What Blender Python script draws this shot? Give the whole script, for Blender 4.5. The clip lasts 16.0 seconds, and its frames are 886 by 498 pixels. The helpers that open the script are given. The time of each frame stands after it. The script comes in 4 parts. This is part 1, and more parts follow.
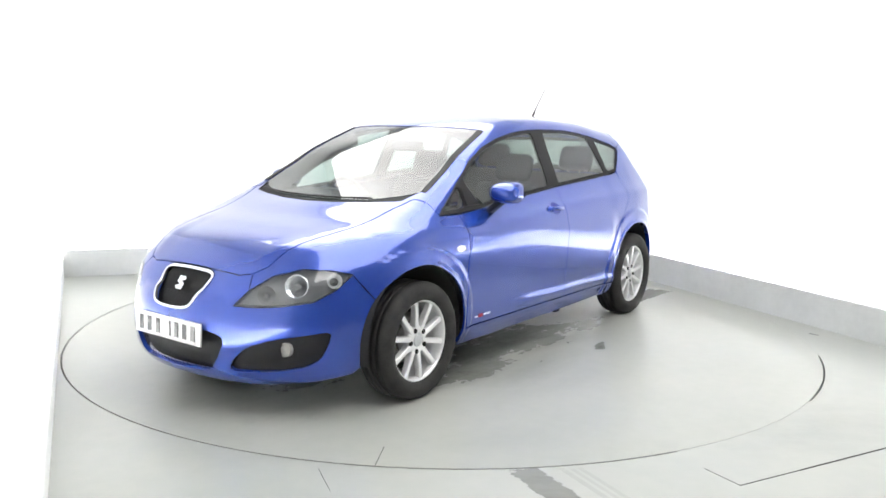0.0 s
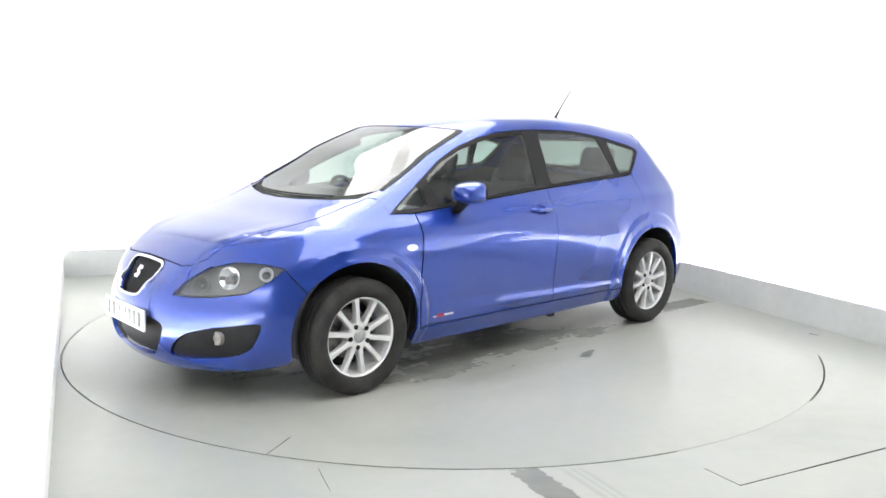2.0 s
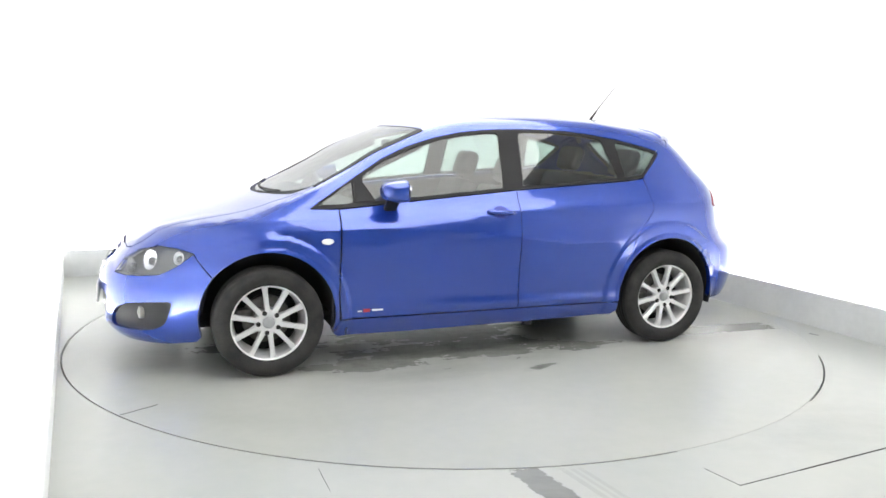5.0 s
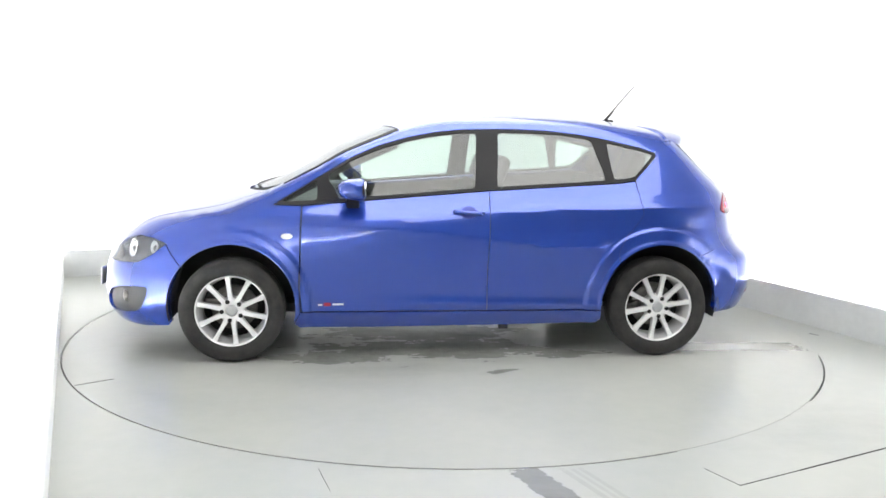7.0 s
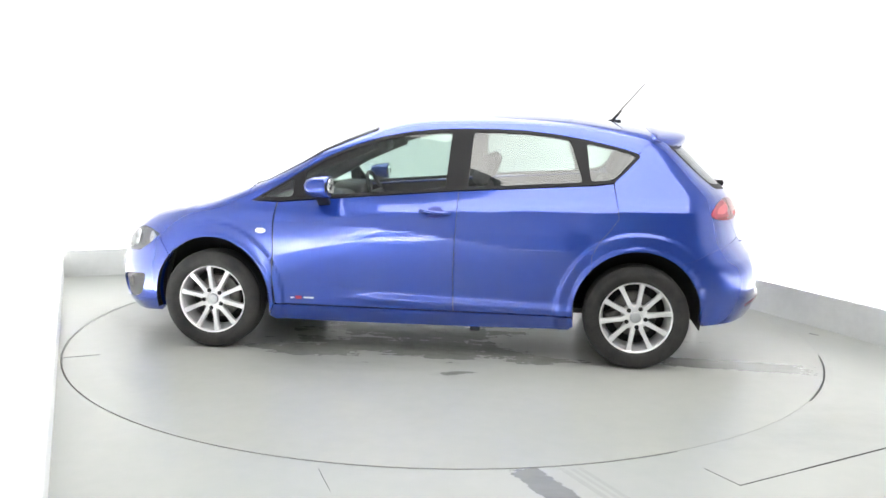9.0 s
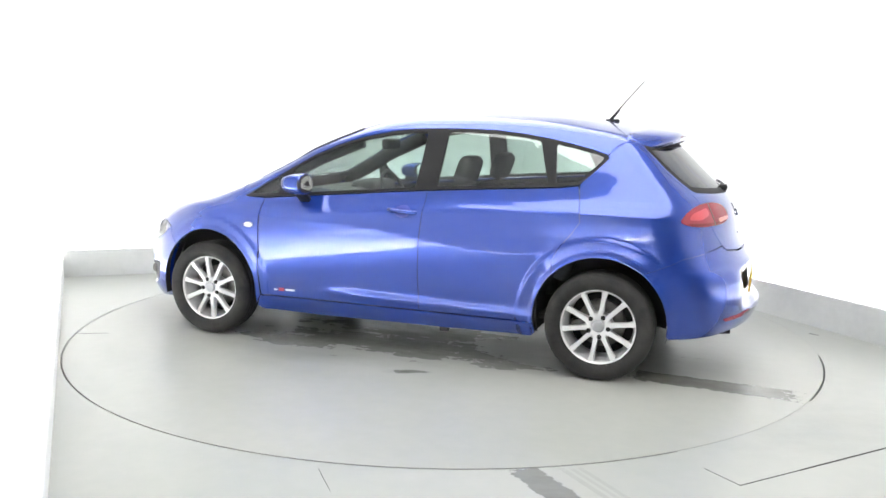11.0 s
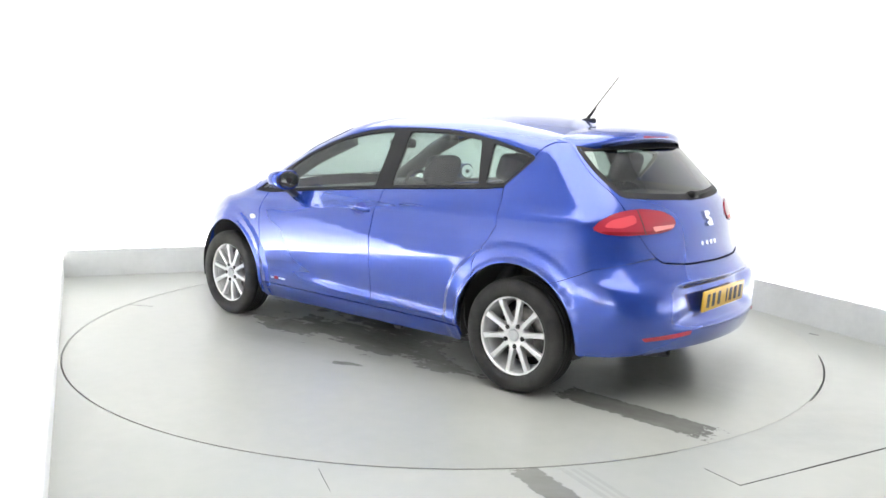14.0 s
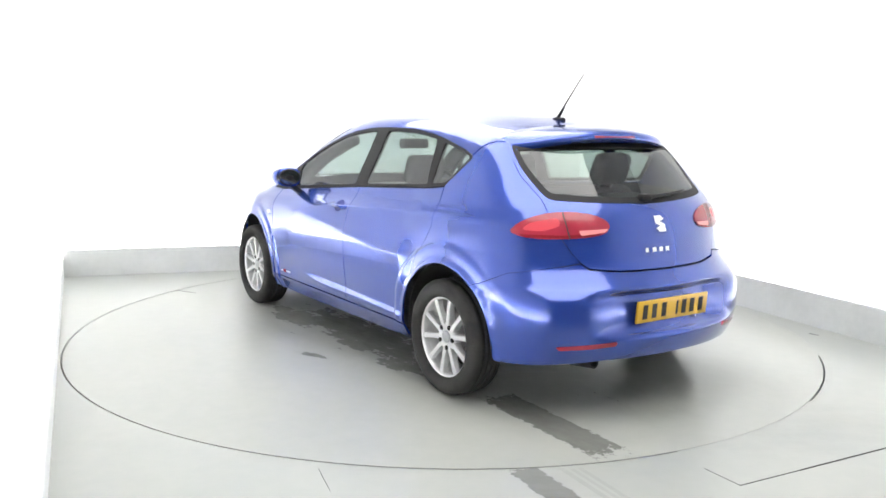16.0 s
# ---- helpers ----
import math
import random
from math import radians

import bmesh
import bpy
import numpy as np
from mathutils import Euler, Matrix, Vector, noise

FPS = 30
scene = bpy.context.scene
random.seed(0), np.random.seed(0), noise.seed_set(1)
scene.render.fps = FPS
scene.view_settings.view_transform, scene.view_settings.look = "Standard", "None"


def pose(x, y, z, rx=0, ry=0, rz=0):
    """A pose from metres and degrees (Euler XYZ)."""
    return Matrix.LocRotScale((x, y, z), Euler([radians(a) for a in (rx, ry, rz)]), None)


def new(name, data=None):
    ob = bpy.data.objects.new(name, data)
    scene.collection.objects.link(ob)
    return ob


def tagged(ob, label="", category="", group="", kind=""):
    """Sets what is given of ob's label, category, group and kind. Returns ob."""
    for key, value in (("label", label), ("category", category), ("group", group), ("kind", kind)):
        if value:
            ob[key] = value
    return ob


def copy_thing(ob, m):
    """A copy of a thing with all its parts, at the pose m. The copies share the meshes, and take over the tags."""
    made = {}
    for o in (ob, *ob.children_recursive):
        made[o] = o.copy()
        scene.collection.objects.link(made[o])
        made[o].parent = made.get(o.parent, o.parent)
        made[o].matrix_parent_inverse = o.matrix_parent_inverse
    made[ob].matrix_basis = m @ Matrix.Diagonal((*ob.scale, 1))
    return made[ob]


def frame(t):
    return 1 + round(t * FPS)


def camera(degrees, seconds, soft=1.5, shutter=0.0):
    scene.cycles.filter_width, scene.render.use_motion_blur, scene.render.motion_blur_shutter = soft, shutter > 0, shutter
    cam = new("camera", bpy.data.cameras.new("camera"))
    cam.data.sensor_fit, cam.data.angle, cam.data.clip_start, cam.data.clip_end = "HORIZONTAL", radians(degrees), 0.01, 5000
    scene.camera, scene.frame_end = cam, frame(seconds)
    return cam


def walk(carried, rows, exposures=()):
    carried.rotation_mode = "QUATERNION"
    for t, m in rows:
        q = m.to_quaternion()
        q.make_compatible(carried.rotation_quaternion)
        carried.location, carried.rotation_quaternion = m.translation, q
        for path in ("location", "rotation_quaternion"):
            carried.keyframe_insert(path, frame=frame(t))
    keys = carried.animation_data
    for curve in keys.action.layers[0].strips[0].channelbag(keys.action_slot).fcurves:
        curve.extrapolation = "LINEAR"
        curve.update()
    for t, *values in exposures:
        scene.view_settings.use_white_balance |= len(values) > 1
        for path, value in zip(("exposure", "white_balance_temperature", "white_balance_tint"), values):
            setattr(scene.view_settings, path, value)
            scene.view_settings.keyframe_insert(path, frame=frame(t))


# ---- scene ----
cam = camera(56.6, 16.0, soft=1.6)
EYE = (0.0, -5.681, 1.405)
VIEW = pose(*EYE, 81.34, 0, 0.0985) @ pose(0, 0, 0, 0, 0, 0.953)
walk(cam, [(0, VIEW), (16, VIEW)])

# ---- light and exposure ----
world = bpy.data.worlds.new("studio")
scene.world = world
world.use_nodes = True
world.node_tree.nodes["Background"].inputs[0].default_value = (0.9, 0.95, 1.0, 1)
world.node_tree.nodes["Background"].inputs[1].default_value = 0.05
scene.view_settings.exposure = 0.30
PANEL_GLOW, TUBE_GLOW = 3.0, 68.0

# ---- materials ----
def material(name, color, rough=0.5, metal=0.0, coat=0.0, spec=0.5):
    m = bpy.data.materials.new(name)
    m.use_nodes = True
    b = m.node_tree.nodes["Principled BSDF"]
    b.inputs["Base Color"].default_value = (*color, 1)
    b.inputs["Roughness"].default_value = rough
    b.inputs["Metallic"].default_value = metal
    b.inputs["Coat Weight"].default_value = coat
    b.inputs["Coat Roughness"].default_value = 0.05
    b.inputs["Specular IOR Level"].default_value = spec
    return m


def node(m, kind, **values):
    n = m.node_tree.nodes.new(kind)
    for key, v in values.items():
        n.inputs[key.replace("_", " ")].default_value = v
    return n


def vary(m, scale, low, high, detail=4.0, bump=0.0, rough=None, stretch=(1, 1, 1)):
    """Breaks a material's colour between two tones at two scales, with fine relief."""
    t, b = m.node_tree, m.node_tree.nodes["Principled BSDF"]
    co = node(m, "ShaderNodeTexCoord")
    mp = node(m, "ShaderNodeMapping", Scale=stretch)
    t.links.new(co.outputs["Object"], mp.inputs[0])
    big, fine = node(m, "ShaderNodeTexNoise", Scale=scale, Detail=detail), node(m, "ShaderNodeTexNoise", Scale=scale * 14, Detail=3.0)
    for n in (big, fine):
        t.links.new(mp.outputs[0], n.inputs["Vector"])
    mix = node(m, "ShaderNodeMath")
    mix.operation = "MULTIPLY_ADD"
    mix.inputs[1].default_value = 0.3
    t.links.new(fine.outputs[0], mix.inputs[0])
    t.links.new(big.outputs[0], mix.inputs[2])
    ramp = node(m, "ShaderNodeValToRGB")
    ramp.color_ramp.elements[0].position, ramp.color_ramp.elements[1].position = 0.45, 0.85
    ramp.color_ramp.elements[0].color, ramp.color_ramp.elements[1].color = (*low, 1), (*high, 1)
    t.links.new(mix.outputs[0], ramp.inputs[0])
    t.links.new(ramp.outputs[0], b.inputs["Base Color"])
    if rough:
        rr = node(m, "ShaderNodeMapRange")
        rr.inputs[3].default_value, rr.inputs[4].default_value = rough
        t.links.new(big.outputs[0], rr.inputs[0])
        t.links.new(rr.outputs[0], b.inputs["Roughness"])
    if bump:
        bp = node(m, "ShaderNodeBump", Strength=bump, Distance=0.002)
        t.links.new(fine.outputs[0], bp.inputs["Height"])
        t.links.new(bp.outputs[0], b.inputs["Normal"])
    return m


def clear(name, tint, gloss=0.03, head_on=0.085):
    """Thin clear sheet: tinted see-through with a Fresnel gloss."""
    m = bpy.data.materials.new(name)
    m.use_nodes = True
    t = m.node_tree
    t.nodes.clear()
    out = t.nodes.new("ShaderNodeOutputMaterial")
    see, shine, mix, fr = (t.nodes.new("ShaderNode" + k) for k in ("BsdfTransparent", "BsdfGlossy", "MixShader", "LayerWeight"))
    see.inputs[0].default_value = (*tint, 1)
    shine.inputs["Roughness"].default_value = gloss
    power, scale = t.nodes.new("ShaderNodeMath"), t.nodes.new("ShaderNodeMath")
    power.operation, scale.operation = "POWER", "MULTIPLY_ADD"
    power.inputs[1].default_value, scale.inputs[1].default_value, scale.inputs[2].default_value = 4.0, 0.9, head_on
    fr.inputs[0].default_value = 0.5
    t.links.new(fr.outputs["Facing"], power.inputs[0])
    t.links.new(power.outputs[0], scale.inputs[0])
    t.links.new(scale.outputs[0], mix.inputs[0])
    t.links.new(see.outputs[0], mix.inputs[1])
    t.links.new(shine.outputs[0], mix.inputs[2])
    t.links.new(mix.outputs[0], out.inputs[0])
    return m


def glowing(name, color, strength):
    m = material(name, color)
    b = m.node_tree.nodes["Principled BSDF"]
    b.inputs["Emission Color"].default_value = (*color, 1)
    b.inputs["Emission Strength"].default_value = strength
    return m


PAINT = material("blue_metallic_paint", (0.016, 0.054, 0.345), 0.21, 0.50, 1.0)
PAINT.node_tree.nodes["Principled BSDF"].inputs["Coat IOR"].default_value = 1.58
PAINT.node_tree.nodes["Principled BSDF"].inputs["Coat Roughness"].default_value = 0.02
GLASS = clear("tinted_green_glass", (0.64, 0.75, 0.70))
DARK_GLASS = clear("dark_privacy_glass", (0.54, 0.64, 0.60), head_on=0.12)
SCREEN = clear("laminated_screen_glass", (0.66, 0.75, 0.71), head_on=0.10)
REAR_TINT = clear("dark_rear_glass", (0.30, 0.35, 0.33))
LENS = clear("clear_lamp_lens", (0.90, 0.92, 0.93), head_on=0.10)
TRIM = material("black_plastic_trim", (0.016, 0.016, 0.017), 0.48, spec=0.16)
RUBBER = vary(material("tyre_rubber", (0.02, 0.02, 0.02), 0.75, spec=0.25), 9, (0.018, 0.018, 0.019), (0.036, 0.035, 0.034), bump=0.2)
ALLOY = material("silver_alloy", (0.74, 0.74, 0.75), 0.30, 0.35, 0.3)
STEEL = vary(material("brake_steel", (0.35, 0.34, 0.33), 0.4, 0.9), 20, (0.12, 0.115, 0.11), (0.26, 0.25, 0.24))
CHROME = material("chrome", (0.85, 0.86, 0.88), 0.08, 1.0)
UNDER = material("underbody_black", (0.010, 0.010, 0.011), 0.8)
CLOTH = vary(material("dark_grey_seat_cloth", (0.05, 0.05, 0.055), 0.9), 30, (0.022, 0.022, 0.025), (0.045, 0.045, 0.05), bump=0.3)
CABIN = vary(material("grey_cabin_plastic", (0.08, 0.08, 0.085), 0.6), 60, (0.035, 0.035, 0.038), (0.06, 0.06, 0.064), bump=0.2)
LINING = material("pale_grey_headliner", (0.28, 0.28, 0.275), 0.9)
RED = material("red_lamp_plastic", (0.31, 0.022, 0.040), 0.15, 0.0, 0.3, 0.5)
PLATE_W = material("white_plate", (0.74, 0.74, 0.73), 0.35, 0, 0.5)
PLATE_Y = material("yellow_plate", (0.66, 0.39, 0.022), 0.35, 0, 0.5)
INK = material("black_print", (0.012, 0.012, 0.014), 0.4)
MIRROR = material("mirror_glass", (0.9, 0.92, 0.92), 0.02, 1.0)
WALL = vary(material("white_wall_paint", (0.86, 0.87, 0.87), 0.7), 0.9, (0.83, 0.845, 0.85), (0.87, 0.875, 0.875))
SKIRT = vary(material("scuffed_white_skirting", (0.6, 0.62, 0.62), 0.6), 1.6, (0.50, 0.515, 0.515), (0.60, 0.61, 0.61), bump=0.1)
CEIL = vary(material("white_ceiling_paint", (0.3, 0.3, 0.3), 0.8), 1.2, (0.44, 0.445, 0.45), (0.52, 0.525, 0.53))
NEAR_DARK = vary(material("near_wall_dark_paint", (0.12, 0.13, 0.14), 0.6), 1.5, (0.10, 0.11, 0.12), (0.14, 0.15, 0.16))
DIFFUSER = glowing("fill_panel_glow", (1.0, 0.985, 0.955), PANEL_GLOW)
TUBE = glowing("lit_tube", (1.0, 0.99, 0.97), TUBE_GLOW)


def ground_material(name, low, high, patches, strips):
    """Painted concrete: two scales of tone, dark glossier patches and worn tyre strips (x, y, half length, half width,
    turn, depth) and a dull sheen.
    """
    m = vary(material(name, high, 0.4), 0.8, low, high, 6.0, 0.08, (0.22, 0.42))
    t, b = m.node_tree, m.node_tree.nodes["Principled BSDF"]
    base = b.inputs["Base Color"].links[0].from_socket
    co = node(m, "ShaderNodeTexCoord")

    def math_node(kind, *values):
        n = node(m, "ShaderNodeMath")
        n.operation = kind
        for i, v in enumerate(values):
            if isinstance(v, (int, float)):
                n.inputs[i].default_value = v
            else:
                t.links.new(v, n.inputs[i])
        return n.outputs[0]

    def ramp(value, a, b0, c, d):
        n = node(m, "ShaderNodeMapRange")
        for i, v in enumerate((a, b0, c, d)):
            n.inputs[i + 1].default_value = v
        t.links.new(value, n.inputs[0])
        return n.outputs[0]

    def noise(scale, detail, rough, stretch=(1, 1, 1)):
        mp = node(m, "ShaderNodeMapping", Scale=stretch)
        t.links.new(co.outputs["Object"], mp.inputs[0])
        n = node(m, "ShaderNodeTexNoise", Scale=scale, Detail=detail, Roughness=rough)
        t.links.new(mp.outputs[0], n.inputs["Vector"])
        return n.outputs[0]

    def place(x, y, a, w, turn):
        mp = node(m, "ShaderNodeMapping")
        mp.vector_type = "TEXTURE"
        mp.inputs["Location"].default_value = (x, y, 0)
        mp.inputs["Rotation"].default_value = (0, 0, radians(turn))
        mp.inputs["Scale"].default_value = (a, w, 1)
        t.links.new(co.outputs["Object"], mp.inputs[0])
        return mp.outputs[0]

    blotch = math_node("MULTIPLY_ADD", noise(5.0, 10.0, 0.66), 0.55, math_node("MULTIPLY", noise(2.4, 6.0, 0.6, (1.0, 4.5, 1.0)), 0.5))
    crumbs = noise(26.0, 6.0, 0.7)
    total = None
    for k, (x, y, a, w, turn, depth) in enumerate(patches + strips):
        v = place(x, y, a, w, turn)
        if k < len(patches):
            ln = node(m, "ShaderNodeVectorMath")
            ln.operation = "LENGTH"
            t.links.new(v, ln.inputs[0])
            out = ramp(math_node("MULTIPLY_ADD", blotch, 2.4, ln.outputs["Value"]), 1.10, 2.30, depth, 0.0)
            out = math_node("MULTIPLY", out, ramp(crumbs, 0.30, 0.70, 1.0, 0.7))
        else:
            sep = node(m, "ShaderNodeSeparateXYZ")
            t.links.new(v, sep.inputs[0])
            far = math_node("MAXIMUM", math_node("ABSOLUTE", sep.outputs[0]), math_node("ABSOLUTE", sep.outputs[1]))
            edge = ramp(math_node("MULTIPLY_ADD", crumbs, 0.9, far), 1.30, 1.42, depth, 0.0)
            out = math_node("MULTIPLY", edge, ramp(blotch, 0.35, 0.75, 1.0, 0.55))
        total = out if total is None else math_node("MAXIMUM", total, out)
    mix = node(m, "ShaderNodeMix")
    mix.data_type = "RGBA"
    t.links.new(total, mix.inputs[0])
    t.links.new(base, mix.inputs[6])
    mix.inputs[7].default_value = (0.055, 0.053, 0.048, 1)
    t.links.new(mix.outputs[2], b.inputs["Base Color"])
    wet = node(m, "ShaderNodeMix")
    t.links.new(ramp(total, 0.0, 0.9, 0.0, 1.0), wet.inputs[0])
    t.links.new(b.inputs["Roughness"].links[0].from_socket, wet.inputs[2])
    wet.inputs[3].default_value = 0.17
    t.links.new(wet.outputs[0], b.inputs["Roughness"])
    return m


FLOOR = ground_material("pale_painted_floor", (0.316, 0.334, 0.318), (0.372, 0.381, 0.358),
                        [(1.80, -1.92, 0.60, 0.30, 30, 0.22)],
                        [(0.455, -2.69, 0.30, 0.072, -63, 0.62), (0.610, -2.66, 0.26, 0.014, -63, 0.22), (0.648, -2.65, 0.26, 0.010, -63, 0.18), (0.688, -2.65, 0.26, 0.012, -63, 0.20)])
# the broad patches darken the deck along the length beneath the car
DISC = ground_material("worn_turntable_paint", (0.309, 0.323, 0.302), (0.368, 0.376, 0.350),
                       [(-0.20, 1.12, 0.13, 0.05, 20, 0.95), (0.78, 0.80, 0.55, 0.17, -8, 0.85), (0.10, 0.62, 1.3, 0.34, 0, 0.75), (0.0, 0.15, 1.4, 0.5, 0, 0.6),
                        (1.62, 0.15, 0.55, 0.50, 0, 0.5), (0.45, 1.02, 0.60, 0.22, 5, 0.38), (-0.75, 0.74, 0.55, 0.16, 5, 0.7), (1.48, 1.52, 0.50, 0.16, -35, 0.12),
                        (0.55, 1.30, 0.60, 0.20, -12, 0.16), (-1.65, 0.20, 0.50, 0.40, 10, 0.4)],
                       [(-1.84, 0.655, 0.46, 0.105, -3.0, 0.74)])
JOINT = material("dark_joint_dirt", (0.03, 0.03, 0.028), 0.9)


# ---- building helpers ----
def mesh_from(name, verts, faces, mat, normals=None, smooth=True):
    me = bpy.data.meshes.new(name)
    me.from_pydata([tuple(map(float, v)) for v in verts], [], [tuple(map(int, f)) for f in faces])
    me.materials.append(mat)
    if smooth:
        me.polygons.foreach_set("use_smooth", [True] * len(me.polygons))
    if normals is not None:
        me.normals_split_custom_set_from_vertices([tuple(map(float, n)) for n in normals])
    me.update()
    return me


def part(name, data, mat=None, parent=None, label="", m=None):
    """Links a mesh or a bmesh as one object under a thing or a part."""
    if isinstance(data, bmesh.types.BMesh):
        me = bpy.data.meshes.new(name)
        data.to_mesh(me)
        data.free()
        if mat:
            me.materials.append(mat)
        data = me
    ob = new(name, data)
    if parent:
        ob.parent = parent
    if m is not None:
        ob.matrix_basis = m
    return tagged(ob, label)


def box_bm(size, at=(0, 0, 0), bevel=0.0, segments=2, turn=None):
    bm = bmesh.new()
    bmesh.ops.create_cube(bm, size=1, matrix=Matrix.Diagonal((*size, 1)))
    if bevel:
        bmesh.ops.bevel(bm, geom=list(bm.edges), offset=bevel, segments=segments, affect="EDGES", profile=0.5)
        for f in bm.faces:
            f.smooth = True
    if turn is not None:
        bmesh.ops.transform(bm, matrix=turn, verts=bm.verts)
    bmesh.ops.translate(bm, vec=at, verts=bm.verts)
    return bm


def lathe(profile, steps=64, closed=False):
    """Turns a profile of (radius, height along y) round the y axis."""
    verts, faces, n = [], [], len(profile)
    for i in range(steps):
        a = 2 * math.pi * i / steps
        verts += [(r * math.cos(a), h, r * math.sin(a)) for r, h in profile]
    for i in range(steps):
        j = (i + 1) % steps
        for k in range(n if closed else n - 1):
            l = (k + 1) % n
            faces.append((i * n + k, i * n + l, j * n + l, j * n + k))
    return verts, faces


def tube(points, radius, sides=8, taper=1.0):
    verts, faces = [], []
    pts = [Vector(p) for p in points]
    for i, p in enumerate(pts):
        d = (pts[min(i + 1, len(pts) - 1)] - pts[max(i - 1, 0)]).normalized()
        u = d.orthogonal().normalized()
        w = d.cross(u)
        r = radius * (1 + (taper - 1) * i / (len(pts) - 1))
        verts += [p + r * (math.cos(2 * math.pi * k / sides) * u + math.sin(2 * math.pi * k / sides) * w) for k in range(sides)]
    for i in range(len(pts) - 1):
        for k in range(sides):
            l = (k + 1) % sides
            faces.append((i * sides + k, i * sides + l, (i + 1) * sides + l, (i + 1) * sides + k))
    faces += [tuple(range(sides))[::-1], tuple(range((len(pts) - 1) * sides, len(pts) * sides))]
    return verts, faces


# ---- the room: a narrow bay turned against the camera ----
ALONG, ACROSS = Vector((0.409, -0.912, 0)), Vector((0.912, 0.409, 0))
CORNER = Vector((-3.385, 1.515, 0))
BACK_DIR = Vector((0.948, 0.318, 0))
HALF, HIGH, NEAR = 2.49, 3.3, 6.6
BACK_LEFT = CORNER
BACK_RIGHT = CORNER + BACK_DIR * ((HALF - CORNER.dot(ACROSS)) / BACK_DIR.dot(ACROSS))
NEAR_LEFT, NEAR_RIGHT = ALONG * NEAR - ACROSS * HALF, ALONG * NEAR + ACROSS * HALF
RING = 2.445
HEART = Vector((0, -0.02, 0))  # the turntable's centre


def wall(name, a, b, high, thick, mat, low=0.0, label="", category="wall"):
    d = (b - a).normalized()
    out = Vector((d.y, -d.x, 0))
    mid = (a + b) / 2
    if out.dot(mid - ALONG * 2.0) < 0:
        out = -out
    o = out * thick
    verts = [p + Vector((0, 0, z)) for z in (low, high) for p in (a, b, b + o, a + o)]
    faces = [(0, 1, 2, 3), (7, 6, 5, 4), (0, 4, 5, 1), (1, 5, 6, 2), (2, 6, 7, 3), (3, 7, 4, 0)]
    ob = part(name, mesh_from(name, verts, faces, mat, smooth=False))
    return tagged(ob, label, category, kind="structure")


GAP = 0.215  # width of the light trough between kerb and wall
back_in = Vector((BACK_DIR.y, -BACK_DIR.x, 0))
W_BACK_LEFT, W_BACK_RIGHT = BACK_LEFT - ACROSS * GAP - back_in * GAP, BACK_RIGHT + ACROSS * GAP - back_in * GAP
W_NEAR_LEFT, W_NEAR_RIGHT = NEAR_LEFT - ACROSS * GAP, NEAR_RIGHT + ACROSS * GAP
wall("wall_left", W_BACK_LEFT, W_NEAR_LEFT, HIGH, 0.15, WALL, label="plain white painted studio wall")
wall("wall_back", W_BACK_LEFT, W_BACK_RIGHT, HIGH, 0.15, WALL, label="plain white painted studio wall behind the turntable")
wall("wall_right", W_BACK_RIGHT, W_NEAR_RIGHT, HIGH, 0.15, WALL, label="plain white painted studio wall")
# unseen wall behind the camera, added dark to deepen the flank's reflections
wall("wall_near", W_NEAR_LEFT, W_NEAR_RIGHT, HIGH, 0.15, NEAR_DARK, label="unseen dark wall behind the camera, added for reflections")


def skirting(name, a, b, inward, high):
    """A low kerb in front of the wall, with a softened top edge."""
    n = inward.normalized()
    prof = [(-0.030, 0.0), (0.0, 0.0), (0.0, high - 0.006), (-0.004, high), (-0.026, high), (-0.030, high - 0.006)]
    verts = [p + n * d + Vector((0, 0, z)) for p in (a, b) for d, z in prof]
    k = len(prof)
    faces = [(i, i + 1, k + i + 1, k + i) for i in range(k - 1)] + [tuple(range(k)), tuple(range(2 * k - 1, k - 1, -1))]
    me = mesh_from(name, verts, faces, SKIRT, smooth=False)
    bm = bmesh.new()
    bm.from_mesh(me)
    bmesh.ops.recalc_face_normals(bm, faces=bm.faces)
    bm.to_mesh(me)
    bm.free()
    return tagged(part(name, me), "scuffed pale grey kerb hiding the wall lights", "kerb", kind="structure")


skirting("baseboard_1", BACK_LEFT, BACK_RIGHT, back_in, 0.238)
skirting("baseboard_2", BACK_RIGHT, NEAR_RIGHT, -ACROSS, 0.243)


lip = skirting("baseboard_3", BACK_LEFT, NEAR_LEFT, ACROSS, 0.158)
lip.data.materials[0] = WALL
lip["label"] = "low white kerb hiding the wall lights"


def slab(name, outline, hole, top, thick, mat):
    bm = bmesh.new()
    loops = [[bm.verts.new((*p[:2], top)) for p in outline]]
    edges = [bm.edges.new((l[i], l[(i + 1) % len(l)])) for l in loops for i in range(len(l))]
    if hole:
        l = [bm.verts.new((HEART.x + hole * math.cos(2 * math.pi * i / 128), HEART.y + hole * math.sin(2 * math.pi * i / 128), top)) for i in range(128)]
        edges += [bm.edges.new((l[i], l[(i + 1) % 128])) for i in range(128)]
    bmesh.ops.triangle_fill(bm, edges=edges, use_beauty=True, normal=(0, 0, 1))
    r = bmesh.ops.extrude_face_region(bm, geom=list(bm.faces))
    bmesh.ops.translate(bm, vec=(0, 0, -thick), verts=[g for g in r["geom"] if isinstance(g, bmesh.types.BMVert)])
    bmesh.ops.recalc_face_normals(bm, faces=bm.faces)
    return part(name, bm, mat)


